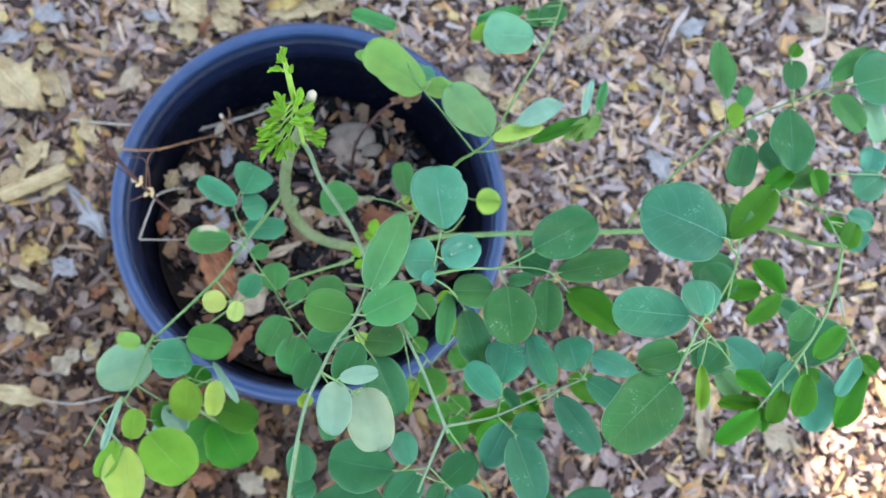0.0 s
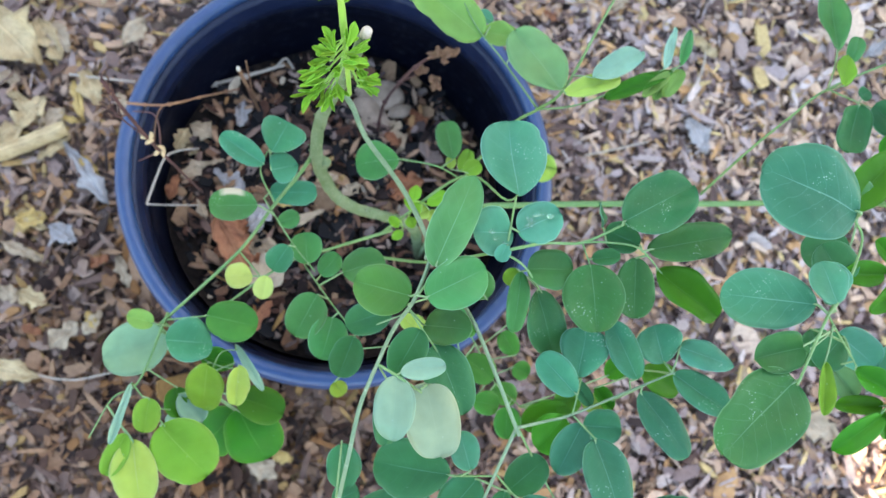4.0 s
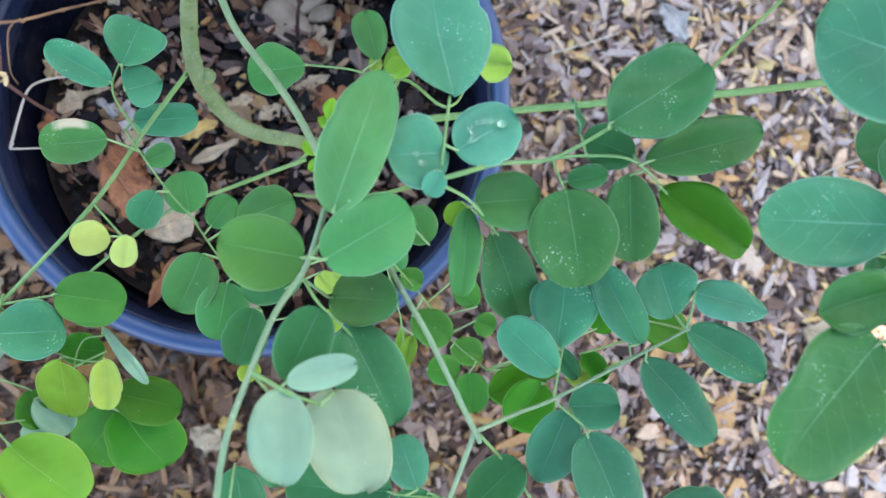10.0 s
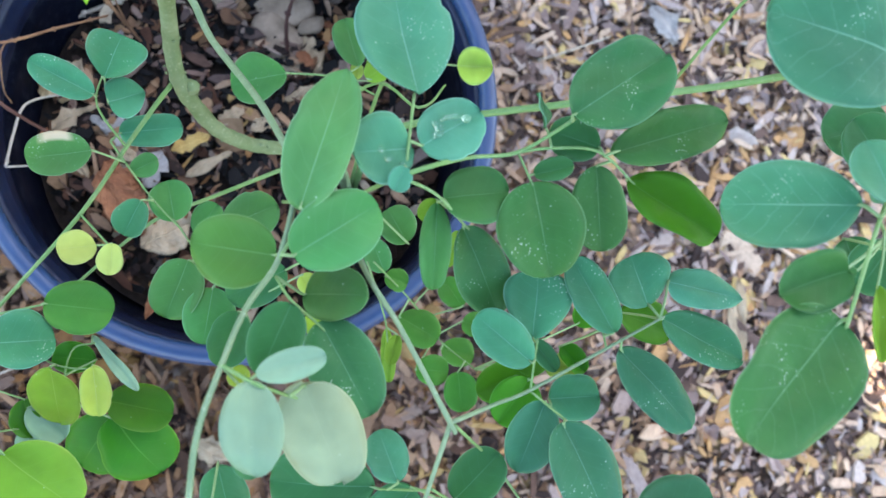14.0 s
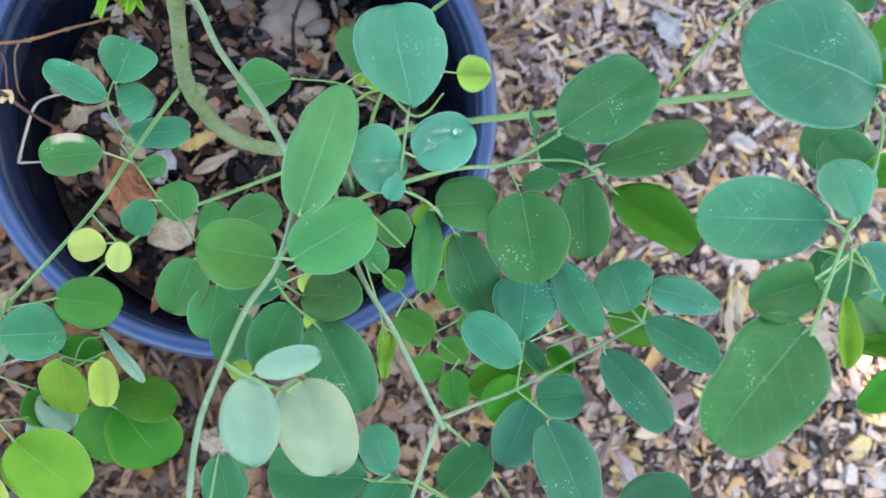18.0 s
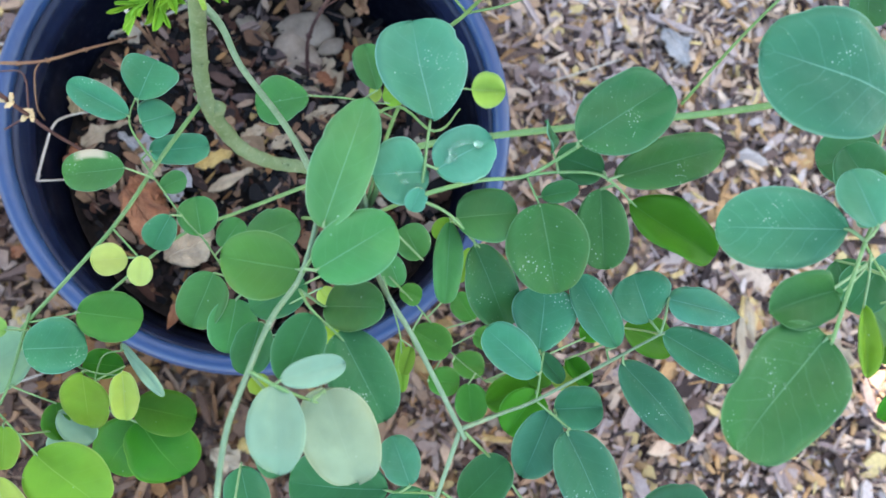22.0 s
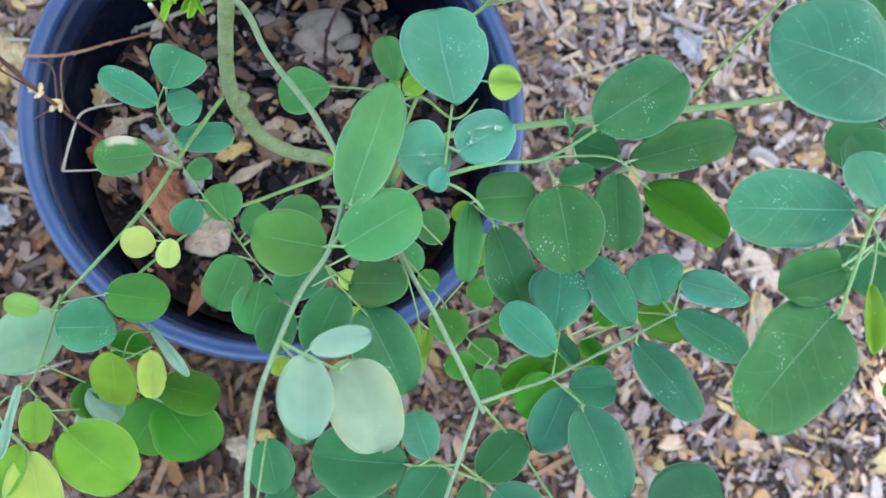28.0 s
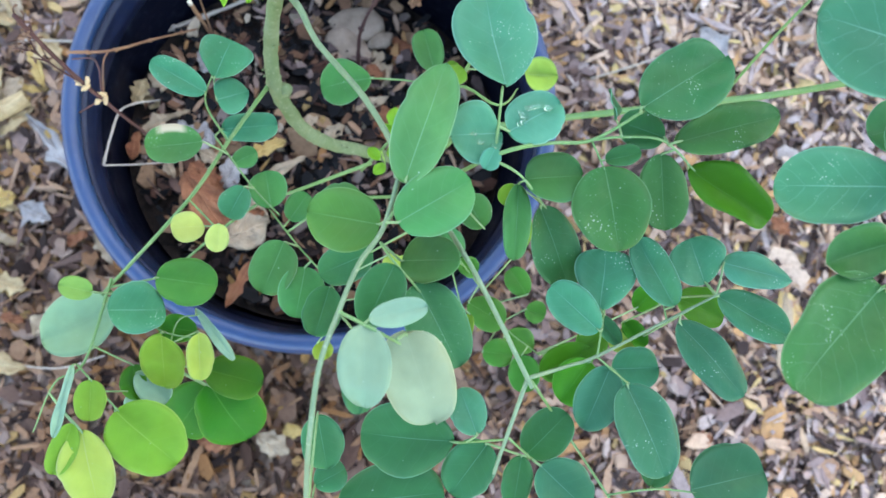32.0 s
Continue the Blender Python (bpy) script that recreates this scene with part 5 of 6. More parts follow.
leaf("teal", (0.2550, -0.1249, 0.5450), (0.2416, -0.1330, 0.5450), 0.0174, (0.2520, -0.1179, 0.5700))
leaf("paleg2", (0.2154, -0.1333, 0.5500), (0.2269, -0.1448, 0.5500), 0.0120, (0.2184, -0.1312, 0.5613), fold=0.3)
leaf("bright", (0.2198, -0.1347, 0.5600), (0.2381, -0.1432, 0.5600), 0.0107, (0.2205, -0.1328, 0.5596), fold=0.5)
leaf("bright", (0.2350, -0.1475, 0.5550), (0.2144, -0.1487, 0.5550), 0.0081, (0.2333, -0.1469, 0.5625), fold=0.5)
leaf("bright", (0.2316, -0.1517, 0.5600), (0.2111, -0.1673, 0.5600), 0.0106, (0.2310, -0.1509, 0.5600), fold=0.5)
leaf("bright", (0.2350, -0.1491, 0.5550), (0.2363, -0.1609, 0.5550), 0.0070, (0.2325, -0.1482, 0.5617))
leaf("bright", (0.2438, -0.1411, 0.5600), (0.2372, -0.1564, 0.5600), 0.0102, (0.2397, -0.1366, 0.5671), fold=0.5)
leaf("bright", (0.2561, -0.1320, 0.5600), (0.2490, -0.1520, 0.5600), 0.0134, (0.2487, -0.1229, 0.5700), fold=0.5)
leaf("bright", (0.2552, -0.1323, 0.5550), (0.2659, -0.1324, 0.5550), 0.0077, (0.2447, -0.1291, 0.5696), fold=0.4)
leaf("teal", (0.2741, -0.1252, 0.5350), (0.2750, -0.1577, 0.5350), 0.0229, (0.2836, -0.1170, 0.5556))
leaf("teal", (0.2552, -0.1253, 0.5500), (0.2462, -0.1439, 0.5500), 0.0111, (0.2520, -0.1179, 0.5700))
leaf("teal", (0.2855, -0.1214, 0.5560), (0.2744, -0.1404, 0.5560), 0.0094, (0.2855, -0.1182, 0.5542), fold=0.3)
leaf("bright", (0.2937, -0.1219, 0.5450), (0.2814, -0.1548, 0.5450), 0.0146, (0.2908, -0.1220, 0.5500), fold=0.6)
leaf("bright", (0.2894, -0.1199, 0.5500), (0.2981, -0.1270, 0.5500), 0.0096, (0.2886, -0.1201, 0.5517))
leaf("teal2", (0.1257, 0.0555, 0.5000), (0.0961, 0.0541, 0.5000), 0.0275, (0.1325, 0.0511, 0.4939))
leaf("dark", (0.1338, 0.0763, 0.4800), (0.1479, 0.0917, 0.4800), 0.0152, (0.1404, 0.0736, 0.4875))
leaf("mid", (0.1356, 0.0773, 0.4750), (0.1279, 0.0877, 0.4750), 0.0119, (0.1421, 0.0782, 0.4862))
leaf("mid", (0.1236, 0.0878, 0.4700), (0.0957, 0.0779, 0.4700), 0.0105, (0.1445, 0.0875, 0.4837))
leaf("lime", (0.1048, 0.0754, 0.4700), (0.0932, 0.0642, 0.4700), 0.0097, (0.1413, 0.0767, 0.4867))
leaf("mid", (0.0454, 0.0504, 0.5000), (0.0197, 0.0559, 0.5000), 0.0096, (0.0451, 0.0462, 0.5000))
leaf("lime3", (0.0641, 0.0142, 0.4998), (0.0300, 0.0364, 0.4998), 0.0248, (0.0651, 0.0141, 0.4989))
leaf("lime3", (0.0476, 0.0328, 0.4920), (0.0239, 0.0358, 0.4920), 0.0084, (0.0522, 0.0332, 0.5000))
leaf("lime3", (0.0842, 0.0211, 0.4898), (0.0651, 0.0214, 0.4898), 0.0124, (0.0781, 0.0038, 0.4935))
leaf("paleg2", (0.1029, -0.0123, 0.5100), (0.0781, 0.0151, 0.5100), 0.0243, (0.1045, -0.0104, 0.5070))
leaf("teal", (0.0719, 0.0326, 0.4800), (0.0615, 0.0359, 0.4800), 0.0087, (0.0651, 0.0141, 0.4989))
leaf("teal", (0.0648, 0.0287, 0.4699), (0.0600, 0.0446, 0.4699), 0.0136, (0.0634, 0.0168, 0.4986))
leaf("lemon2", (0.1039, -0.0143, 0.5120), (0.1316, -0.0015, 0.5120), 0.0099, (0.1045, -0.0104, 0.5070))
leaf("pale2", (0.1163, -0.0059, 0.5150), (0.1398, 0.0111, 0.5150), 0.0118, (0.1082, -0.0032, 0.5077))
leaf("pale2", (0.1564, 0.0107, 0.5000), (0.1628, 0.0343, 0.5000), 0.0052, (0.1525, 0.0099, 0.4876), roll=30)
leaf("mid", (0.1646, 0.0135, 0.5000), (0.1696, 0.0334, 0.5000), 0.0059, (0.1590, 0.0138, 0.4854), fold=0.3)
leaf("lime2", (0.1630, 0.0120, 0.4980), (0.1297, -0.0057, 0.4980), 0.0084, (0.1623, 0.0158, 0.4840))
leaf("lime3", (0.1603, 0.0102, 0.4980), (0.1477, -0.0034, 0.4980), 0.0065, (0.1590, 0.0138, 0.4854))
leaf("lime3", (0.1646, 0.0146, 0.4900), (0.1564, -0.0012, 0.4900), 0.0066, (0.1623, 0.0158, 0.4842))
leaf("lime3", (0.1678, 0.0141, 0.4950), (0.1600, -0.0008, 0.4950), 0.0078, (0.1655, 0.0177, 0.4831))
sprout((-0.0013, -0.0313, 0.6130), (-0.0032, -0.0234, 0.6130), 0.0028, (-0.0028, -0.0247, 0.6087))
sprout((-0.0012, -0.0312, 0.6070), (-0.0088, -0.0300, 0.6070), 0.0029, (-0.0022, -0.0256, 0.6032))
sprout((-0.0007, -0.0291, 0.6100), (-0.0054, -0.0272, 0.6100), 0.0019, (-0.0026, -0.0250, 0.6065))
sprout((0.0004, -0.0317, 0.6050), (0.0014, -0.0274, 0.6050), 0.0022, (-0.0019, -0.0260, 0.6011))
sprout((0.0023, -0.0385, 0.5820), (0.0036, -0.0279, 0.5820), 0.0036, (0.0005, -0.0291, 0.5750))
sprout((-0.0012, -0.0399, 0.5800), (-0.0069, -0.0308, 0.5800), 0.0033, (0.0006, -0.0295, 0.5733))
sprout((-0.0017, -0.0366, 0.5770), (-0.0050, -0.0321, 0.5770), 0.0026, (0.0008, -0.0298, 0.5717))
sprout((-0.0017, -0.0387, 0.5760), (-0.0108, -0.0377, 0.5760), 0.0031, (0.0008, -0.0298, 0.5717))
sprout((-0.0022, -0.0396, 0.5730), (-0.0117, -0.0419, 0.5730), 0.0031, (0.0011, -0.0305, 0.5683))
sprout((-0.0029, -0.0413, 0.5700), (-0.0101, -0.0462, 0.5700), 0.0031, (0.0014, -0.0311, 0.5650))
sprout((-0.0034, -0.0418, 0.5680), (-0.0144, -0.0480, 0.5680), 0.0034, (0.0016, -0.0314, 0.5633))
sprout((-0.0041, -0.0440, 0.5630), (-0.0139, -0.0503, 0.5630), 0.0029, (0.0019, -0.0321, 0.5600))
sprout((-0.0042, -0.0435, 0.5600), (-0.0142, -0.0553, 0.5600), 0.0035, (0.0021, -0.0324, 0.5575))
sprout((-0.0032, -0.0452, 0.5620), (-0.0118, -0.0528, 0.5620), 0.0027, (0.0019, -0.0321, 0.5600))
sprout((-0.0027, -0.0450, 0.5600), (-0.0041, -0.0557, 0.5600), 0.0032, (0.0021, -0.0324, 0.5575))
sprout((-0.0007, -0.0436, 0.5630), (0.0026, -0.0533, 0.5630), 0.0037, (0.0019, -0.0321, 0.5600))
sprout((0.0015, -0.0376, 0.5750), (0.0109, -0.0336, 0.5750), 0.0029, (0.0009, -0.0301, 0.5700))
sprout((0.0000, -0.0420, 0.5760), (0.0106, -0.0376, 0.5760), 0.0029, (0.0009, -0.0301, 0.5700))
sprout((0.0027, -0.0393, 0.5710), (0.0115, -0.0381, 0.5710), 0.0029, (0.0013, -0.0308, 0.5667))
sprout((0.0069, -0.0398, 0.5680), (0.0109, -0.0427, 0.5680), 0.0032, (0.0016, -0.0314, 0.5633))
sprout((0.0064, -0.0426, 0.5630), (0.0177, -0.0411, 0.5630), 0.0035, (0.0019, -0.0321, 0.5600))
sprout((0.0074, -0.0444, 0.5620), (0.0166, -0.0449, 0.5620), 0.0029, (0.0021, -0.0324, 0.5575))
sprout((0.0002, -0.0409, 0.5700), (-0.0016, -0.0453, 0.5700), 0.0024, (0.0013, -0.0308, 0.5667))
sprout((-0.0055, -0.0409, 0.5710), (-0.0113, -0.0439, 0.5710), 0.0026, (0.0013, -0.0308, 0.5667))
sprout((-0.0031, -0.0339, 0.5740), (-0.0090, -0.0325, 0.5740), 0.0023, (0.0008, -0.0298, 0.5717))
leaf("lemon2", (0.0473, -0.1202, 0.4500), (0.0559, -0.1264, 0.4500), 0.0079, (0.0480, -0.1192, 0.4480))
leaf("shoot", (0.0455, -0.0498, 0.4103), (0.0466, -0.0397, 0.4103), 0.0073, (0.0508, -0.0484, 0.4052), pt=1)
leaf("shoot", (0.0539, -0.0500, 0.4075), (0.0644, -0.0414, 0.4075), 0.0090, (0.0508, -0.0484, 0.4052), pt=1)
leaf("shoot", (0.0513, -0.0543, 0.4059), (0.0405, -0.0481, 0.4059), 0.0070, (0.0508, -0.0484, 0.4052), pt=1)
leaf("lemon2", (0.0568, -0.0504, 0.3961), (0.0628, -0.0578, 0.3961), 0.0084, (0.0508, -0.0484, 0.4052))
leaf("shoot", (0.0398, -0.0621, 0.3918), (0.0341, -0.0559, 0.3918), 0.0059, (0.0405, -0.0559, 0.3875), pt=1)
leaf("shoot", (0.0428, -0.0632, 0.3883), (0.0370, -0.0686, 0.3883), 0.0059, (0.0405, -0.0559, 0.3875), pt=1)
leaf("lemon2", (0.0486, -0.0554, 0.4003), (0.0555, -0.0510, 0.4003), 0.0091, (0.0457, -0.0521, 0.3963))
leaf("shoot", (0.0449, -0.0554, 0.3935), (0.0487, -0.0614, 0.3935), 0.0071, (0.0457, -0.0521, 0.3963), pt=1)
leaf("lemon2", (0.0659, -0.0263, 0.4038), (0.0656, -0.0181, 0.4038), 0.0063, (0.0786, -0.0237, 0.3919), cup=0.4)
leaf("lime", (0.0715, -0.0272, 0.4058), (0.0761, -0.0136, 0.4058), 0.0091, (0.0795, -0.0218, 0.4033))
leaf("lime2", (-0.0377, -0.1764, 0.4040), (-0.0554, -0.1997, 0.3900), 0.0260, (-0.0518, -0.1663, 0.4277), bend=0.1, obo=(0.42, 0.38), fold=0.1)
leaf("mid", (0.1842, -0.1321, 0.5860), (0.1776, -0.1327, 0.5880), 0.0041, (0.2004, -0.1212, 0.5772), cup=0.3)
leaf("dark", (0.0318, -0.1589, 0.5725), (0.0335, -0.1817, 0.5665), 0.0117, (0.0266, -0.1526, 0.5780), obo=(0.48, 0.45))
# -- end of stems and leaves --


# ---- dry things in the pot and on the bed ----
dry_rng = random.Random(23)
DRY_WORDS = {"straw": "curled straw-yellow dry leaf", "tan": "tan crumpled dry leaf", "grey": "bleached grey dry leaf", "rust": "rust-brown dry leaf", "gold": "golden-yellow dry leaf", "strip": "rolled straw-coloured dry leaf"}


def dry_blade(length, width, rolled, seed):
    """A dead leaf: a wrinkled shell with torn edges, cupped or rolled lengthwise."""
    rng = random.Random(seed)
    nu, nv, thick = 16, 10, 0.0006
    turn = rng.uniform(2.6, 3.4) if rolled else rng.uniform(0.2, 1.0)
    arch, ph = rng.uniform(-0.10, 0.16), rng.uniform(0, 9)
    top, uvs = [], []
    for i in range(nu + 1):
        s = (1 - math.cos(math.pi * i / nu)) / 2
        half = width / 2 * max(0.04, math.sin(math.pi * s ** 0.9)) ** 0.7 * (1 + 0.55 * noise.noise((s * 4 + seed * 0.37, 1.7, 0)) + 0.25 * noise.noise((s * 11 + seed * 0.37, 3.1, 0)))
        for j in range(nv + 1):
            v = 2 * j / nv - 1
            e = half * (1 + 0.75 * abs(v) * noise.noise((s * 6 + seed * 0.37, sd_sign(v) * 3, 4)) + 0.3 * abs(v) * noise.noise((s * 17 + seed * 0.37, sd_sign(v) * 3, 8)))
            a = v * turn / 2
            y, z = e * math.sin(a) / max(0.2, turn / 2), e * (1 - math.cos(a)) / max(0.2, turn / 2)
            if rolled:
                a = v * 2.7
                y, z = width * 0.42 * math.sin(a), width * 0.42 * (1 + math.cos(a)) * (1 + 0.1 * v)
            z += arch * length * 4 * s * (1 - s) * 0.4 + 0.20 * width * noise.noise((s * 5 + ph, v * 1.8, seed * 0.37)) + 0.09 * width * noise.noise((s * 15, v * 5 + ph, seed))
            top.append(Vector((s * length, y, z)))
            uvs.append((s, (v + 1) / 2))
    low = min(p.z for p in top)
    top = [p - Vector((0, 0, low)) for p in top]
    n, row = len(top), nv + 1
    verts = top + [p - Vector((0, 0, thick)) for p in top]
    faces = []
    for i in range(nu):
        for j in range(nv):
            a, b, c, d = i * row + j, (i + 1) * row + j, (i + 1) * row + j + 1, i * row + j + 1
            faces += [(a, b, c, d), (n + d, n + c, n + b, n + a)]
    ring = [j for j in range(row)] + [i * row + nv for i in range(1, nu + 1)] + [nu * row + j for j in range(nv - 1, -1, -1)] + [i * row for i in range(nu - 1, 0, -1)]
    faces += [(ring[k], ring[(k + 1) % len(ring)], n + ring[(k + 1) % len(ring)], n + ring[k]) for k in range(len(ring))]
    me = mesh_of("fallen_leaf", verts, faces)
    layer = me.uv_layers.new(name="UVMap")
    idx = np.zeros(len(me.loops), dtype=np.int32)
    me.loops.foreach_get("vertex_index", idx)
    layer.data.foreach_set("uv", np.array(uvs + uvs, dtype=np.float32)[idx].ravel())
    return me


def fallen_leaf(tone, base, tip, width):
    rolled = tone == "strip"
    in_pot = base[2] > 0.1
    me = dry_blade((Vector(tip) - Vector(base)).length, width, rolled, dry_rng.randint(1, 9999))
    ob = part("fallen_leaf", me, DRY["straw" if rolled else tone])
    ob.matrix_world = blade_pose(base, tip, dry_rng.uniform(-8, 8))
    return tagged(ob, DRY_WORDS[tone] + (" lying on the potting soil" if in_pot else " lying on the bark mulch"), "fallen leaf", "leaf litter in the pot" if in_pot else "leaf litter on the bed")


def stick(kind, points, radii):
    me = tube_mesh("stick", points, [r * 0.001 for r in radii], 7, 5, 0.25, 0.7)
    return tagged(part("stick", me, twig_pale if kind == "pale" else twig_brown), "thin " + ("bleached" if kind == "pale" else "brown") + " stick lying on the bark mulch", "stick", "sticks on the bed")


def stone(place, size, turn, seed):
    ob = tagged(part("stone", lump_mesh("stone", size, seed), stone_mat), "flat beige-grey stone half sunk in the potting soil", "stone", "stones in the pot")
    ob.matrix_world = pose(*place, 8, -6, turn)
    return ob


# -- twigs --


def dry_twig(label, material, runs, tip=False, buds=(3, 7, 12, 16)):
    """A dead stem in the pot: its main run and the side runs that grow from it."""
    thing = tagged(new("dry_twig"), label, "twig", "dead twigs in the pot")
    for i, (points, r) in enumerate(runs):
        part("stem" if i == 0 else "side_twig", tube_mesh("stem", points, (r, r * 0.9, r * 0.7), 7, 6, 0.3), material, thing)
    line = spline(runs[0][0], 6)
    for k in buds:
        if k < len(line) - 1:
            bud = part("bud_scar", lump_mesh("bud_scar", (runs[0][1] * 1.35, runs[0][1] * 1.3, runs[0][1] * 1.7), k, 0.5), material, thing)
            bud.matrix_world = Matrix.Translation(line[k])
    if tip:
        end = Vector(runs[0][0][0])
        way = (end - Vector(runs[0][0][1])).normalized()
        r = runs[0][1]
        part("cut_tip", tube_mesh("cut_tip", [end - way * 0.001, end + way * 0.002], (r * 1.1, r), 8, 3), cut_wood, thing, "white cut tip")
    return thing


def dried_flower(thing, place, size, seed):
    """A withered flower head of curled papery sepals."""
    rng = random.Random(seed)
    for k in range(9):
        a, lift = rng.uniform(0, 360), rng.uniform(10, 70)
        ob = part("dry_petal", dry_blade(size * rng.uniform(0.6, 1.0), size * rng.uniform(0.4, 0.6), False, seed + k), DRY["petal"], thing)
        ob.matrix_world = pose(*place, 0, -lift, a)

dry_twig("orange-brown dead twig resting on the pot rim", twig_brown, [([(-0.1528, 0.0247, 0.2910), (-0.1284, 0.0275, 0.2890), (-0.1086, 0.0432, 0.2700), (-0.0868, 0.0666, 0.2350)], 0.0010), ([(-0.1284, 0.0275, 0.2890), (-0.1324, 0.0204, 0.2850), (-0.1350, 0.0051, 0.2700), (-0.1336, 0.0001, 0.2600)], 0.0006)])
spray = dry_twig("dark red-brown dead stem with a withered seed head", twig_red, [([(-0.1340, -0.0042, 0.4150), (-0.1261, -0.0120, 0.3900), (-0.1159, -0.0201, 0.3650), (-0.1110, -0.0230, 0.3500), (-0.1026, -0.0284, 0.3350), (-0.0962, -0.0271, 0.2700)], 0.0012), ([(-0.1110, -0.0230, 0.3500), (-0.1141, -0.0118, 0.3450), (-0.1189, -0.0003, 0.3350), (-0.1264, 0.0090, 0.3250), (-0.1409, 0.0118, 0.3150)], 0.0006), ([(-0.1110, -0.0230, 0.3500), (-0.1177, -0.0262, 0.3475), (-0.1243, -0.0295, 0.3450)], 0.0006), ([(-0.1159, -0.0201, 0.3650), (-0.1257, -0.0167, 0.3800), (-0.1347, -0.0120, 0.3950)], 0.0006)], buds=())
for spot, seed in (((-0.1159, -0.0201, 0.3650), 3), ((-0.1110, -0.0230, 0.3500), 8)):
    for k in range(3):
        husk = part("husk", lump_mesh("husk", (0.0026, 0.0013, 0.0015), seed + k, 0.7), DRY["straw"], spray, "straw-coloured dry husk")
        husk.matrix_world = pose(spot[0] + 0.0022 * math.cos(2.1 * k + seed), spot[1] + 0.0022 * math.sin(2.1 * k + seed), spot[2] + 0.001, 20 * k, 30, 50 * k)
spray_rng = random.Random(12)
for k in range(26):
    low, high = (Vector((-0.1261, -0.0120, 0.3900)), Vector((-0.1340, -0.0042, 0.4150))) if k % 2 else (Vector((-0.1257, -0.0167, 0.3800)), Vector((-0.1347, -0.0120, 0.3950)))
    at = low.lerp(high, spray_rng.uniform(0.2, 1.05))
    off = Vector((spray_rng.uniform(-0.009, 0.001), spray_rng.uniform(-0.002, 0.007), spray_rng.uniform(-0.002, 0.005)))
    part("side_twig", tube_mesh("side_twig", [at, at + off * 0.6 + Vector((0, 0, 0.001)), at + off], (0.0004, 0.0003, 0.0003), 5, 4, 0.2), twig_red, spray)
    ob = part("dry_petal", dry_blade(0.0026, 0.0013, False, 60 + k), DRY["petal"], spray)
    ob.matrix_world = pose(*(at + off), 0, -spray_rng.uniform(0, 60), spray_rng.uniform(0, 360))
dry_twig("brown dead twig with a white cut tip standing in the soil", twig_brown, [([(-0.0814, 0.0634, 0.2850), (-0.0769, 0.0622, 0.2450), (-0.0698, 0.0607, 0.1800)], 0.0014), ([(-0.0745, 0.0601, 0.2300), (-0.0755, 0.0644, 0.2600), (-0.0779, 0.0727, 0.2800)], 0.0007)], True)
dry_twig("bleached dead stalk lying on the soil", twig_pale, [([(-0.1246, 0.0723, 0.2050), (-0.0933, 0.0865, 0.2050), (-0.0577, 0.1036, 0.2050)], 0.0018), ([(-0.0649, 0.1000, 0.2050), (-0.0568, 0.1072, 0.2100), (-0.0505, 0.1038, 0.2000)], 0.001)])
dry_twig("bleached thin sprig leaning on the inner pot wall", twig_pale, [([(-0.1351, -0.0392, 0.2620), (-0.1313, -0.0182, 0.2620), (-0.1280, -0.0015, 0.2580), (-0.1215, 0.0083, 0.2450), (-0.1114, 0.0174, 0.2250)], 0.0009), ([(-0.1351, -0.0392, 0.2620), (-0.1209, -0.0353, 0.2500), (-0.1031, -0.0294, 0.2350)], 0.0006)], buds=(1,))
flower_stem = dry_twig("dead red-brown flower stem with withered blossoms", twig_red, [([(0.0254, 0.0567, 0.1850), (0.0263, 0.0682, 0.2350), (0.0360, 0.0744, 0.2750), (0.0494, 0.0822, 0.3000), (0.0607, 0.0872, 0.3080)], 0.0014), ([(0.0373, 0.0756, 0.2750), (0.0460, 0.0778, 0.2850), (0.0499, 0.0796, 0.2880)], 0.0007)])
dried_flower(flower_stem, (0.0645, 0.0858, 0.3080), 0.01, 1)
dried_flower(flower_stem, (0.0712, 0.0885, 0.3060), 0.009, 11)
dried_flower(flower_stem, (0.0581, 0.0845, 0.3090), 0.008, 21)
dried_flower(flower_stem, (0.0495, 0.0790, 0.2870), 0.008, 31)
dried_flower(flower_stem, (0.0611, 0.0719, 0.2900), 0.01, 41)
stone((0.0237, 0.0928, 0.1930), (0.021, 0.014, 0.006), 10, 3)
stone((0.0168, 0.0695, 0.1900), (0.017, 0.022, 0.008), 35, 8)
stone((0.0418, 0.0805, 0.1950), (0.010, 0.006, 0.004), 20, 5)
# -- end of twigs --
# -- fallen --
fallen_leaf("straw", (-0.3864, 0.1982, 0.0120), (-0.3190, 0.1431, 0.0120), 0.0470)
fallen_leaf("straw", (-0.3329, 0.1910, 0.0140), (-0.3003, 0.1501, 0.0140), 0.0251)
fallen_leaf("strip", (-0.3424, 0.0407, 0.0140), (-0.2796, 0.0788, 0.0140), 0.0184)
fallen_leaf("straw", (-0.3430, 0.1103, 0.0120), (-0.3032, 0.0805, 0.0120), 0.0284)
fallen_leaf("grey", (-0.2287, 0.0076, 0.0130), (-0.2838, 0.0670, 0.0130), 0.0282)
fallen_leaf("straw", (-0.2766, 0.1448, 0.0130), (-0.2553, 0.1076, 0.0130), 0.0225)
fallen_leaf("straw", (-0.3163, -0.0098, 0.0120), (-0.2823, -0.0248, 0.0120), 0.0205)
fallen_leaf("tan", (-0.3235, -0.0426, 0.0120), (-0.2788, -0.0575, 0.0120), 0.0203)
fallen_leaf("straw", (-0.3209, -0.1597, 0.0130), (-0.2645, -0.1687, 0.0130), 0.0197)
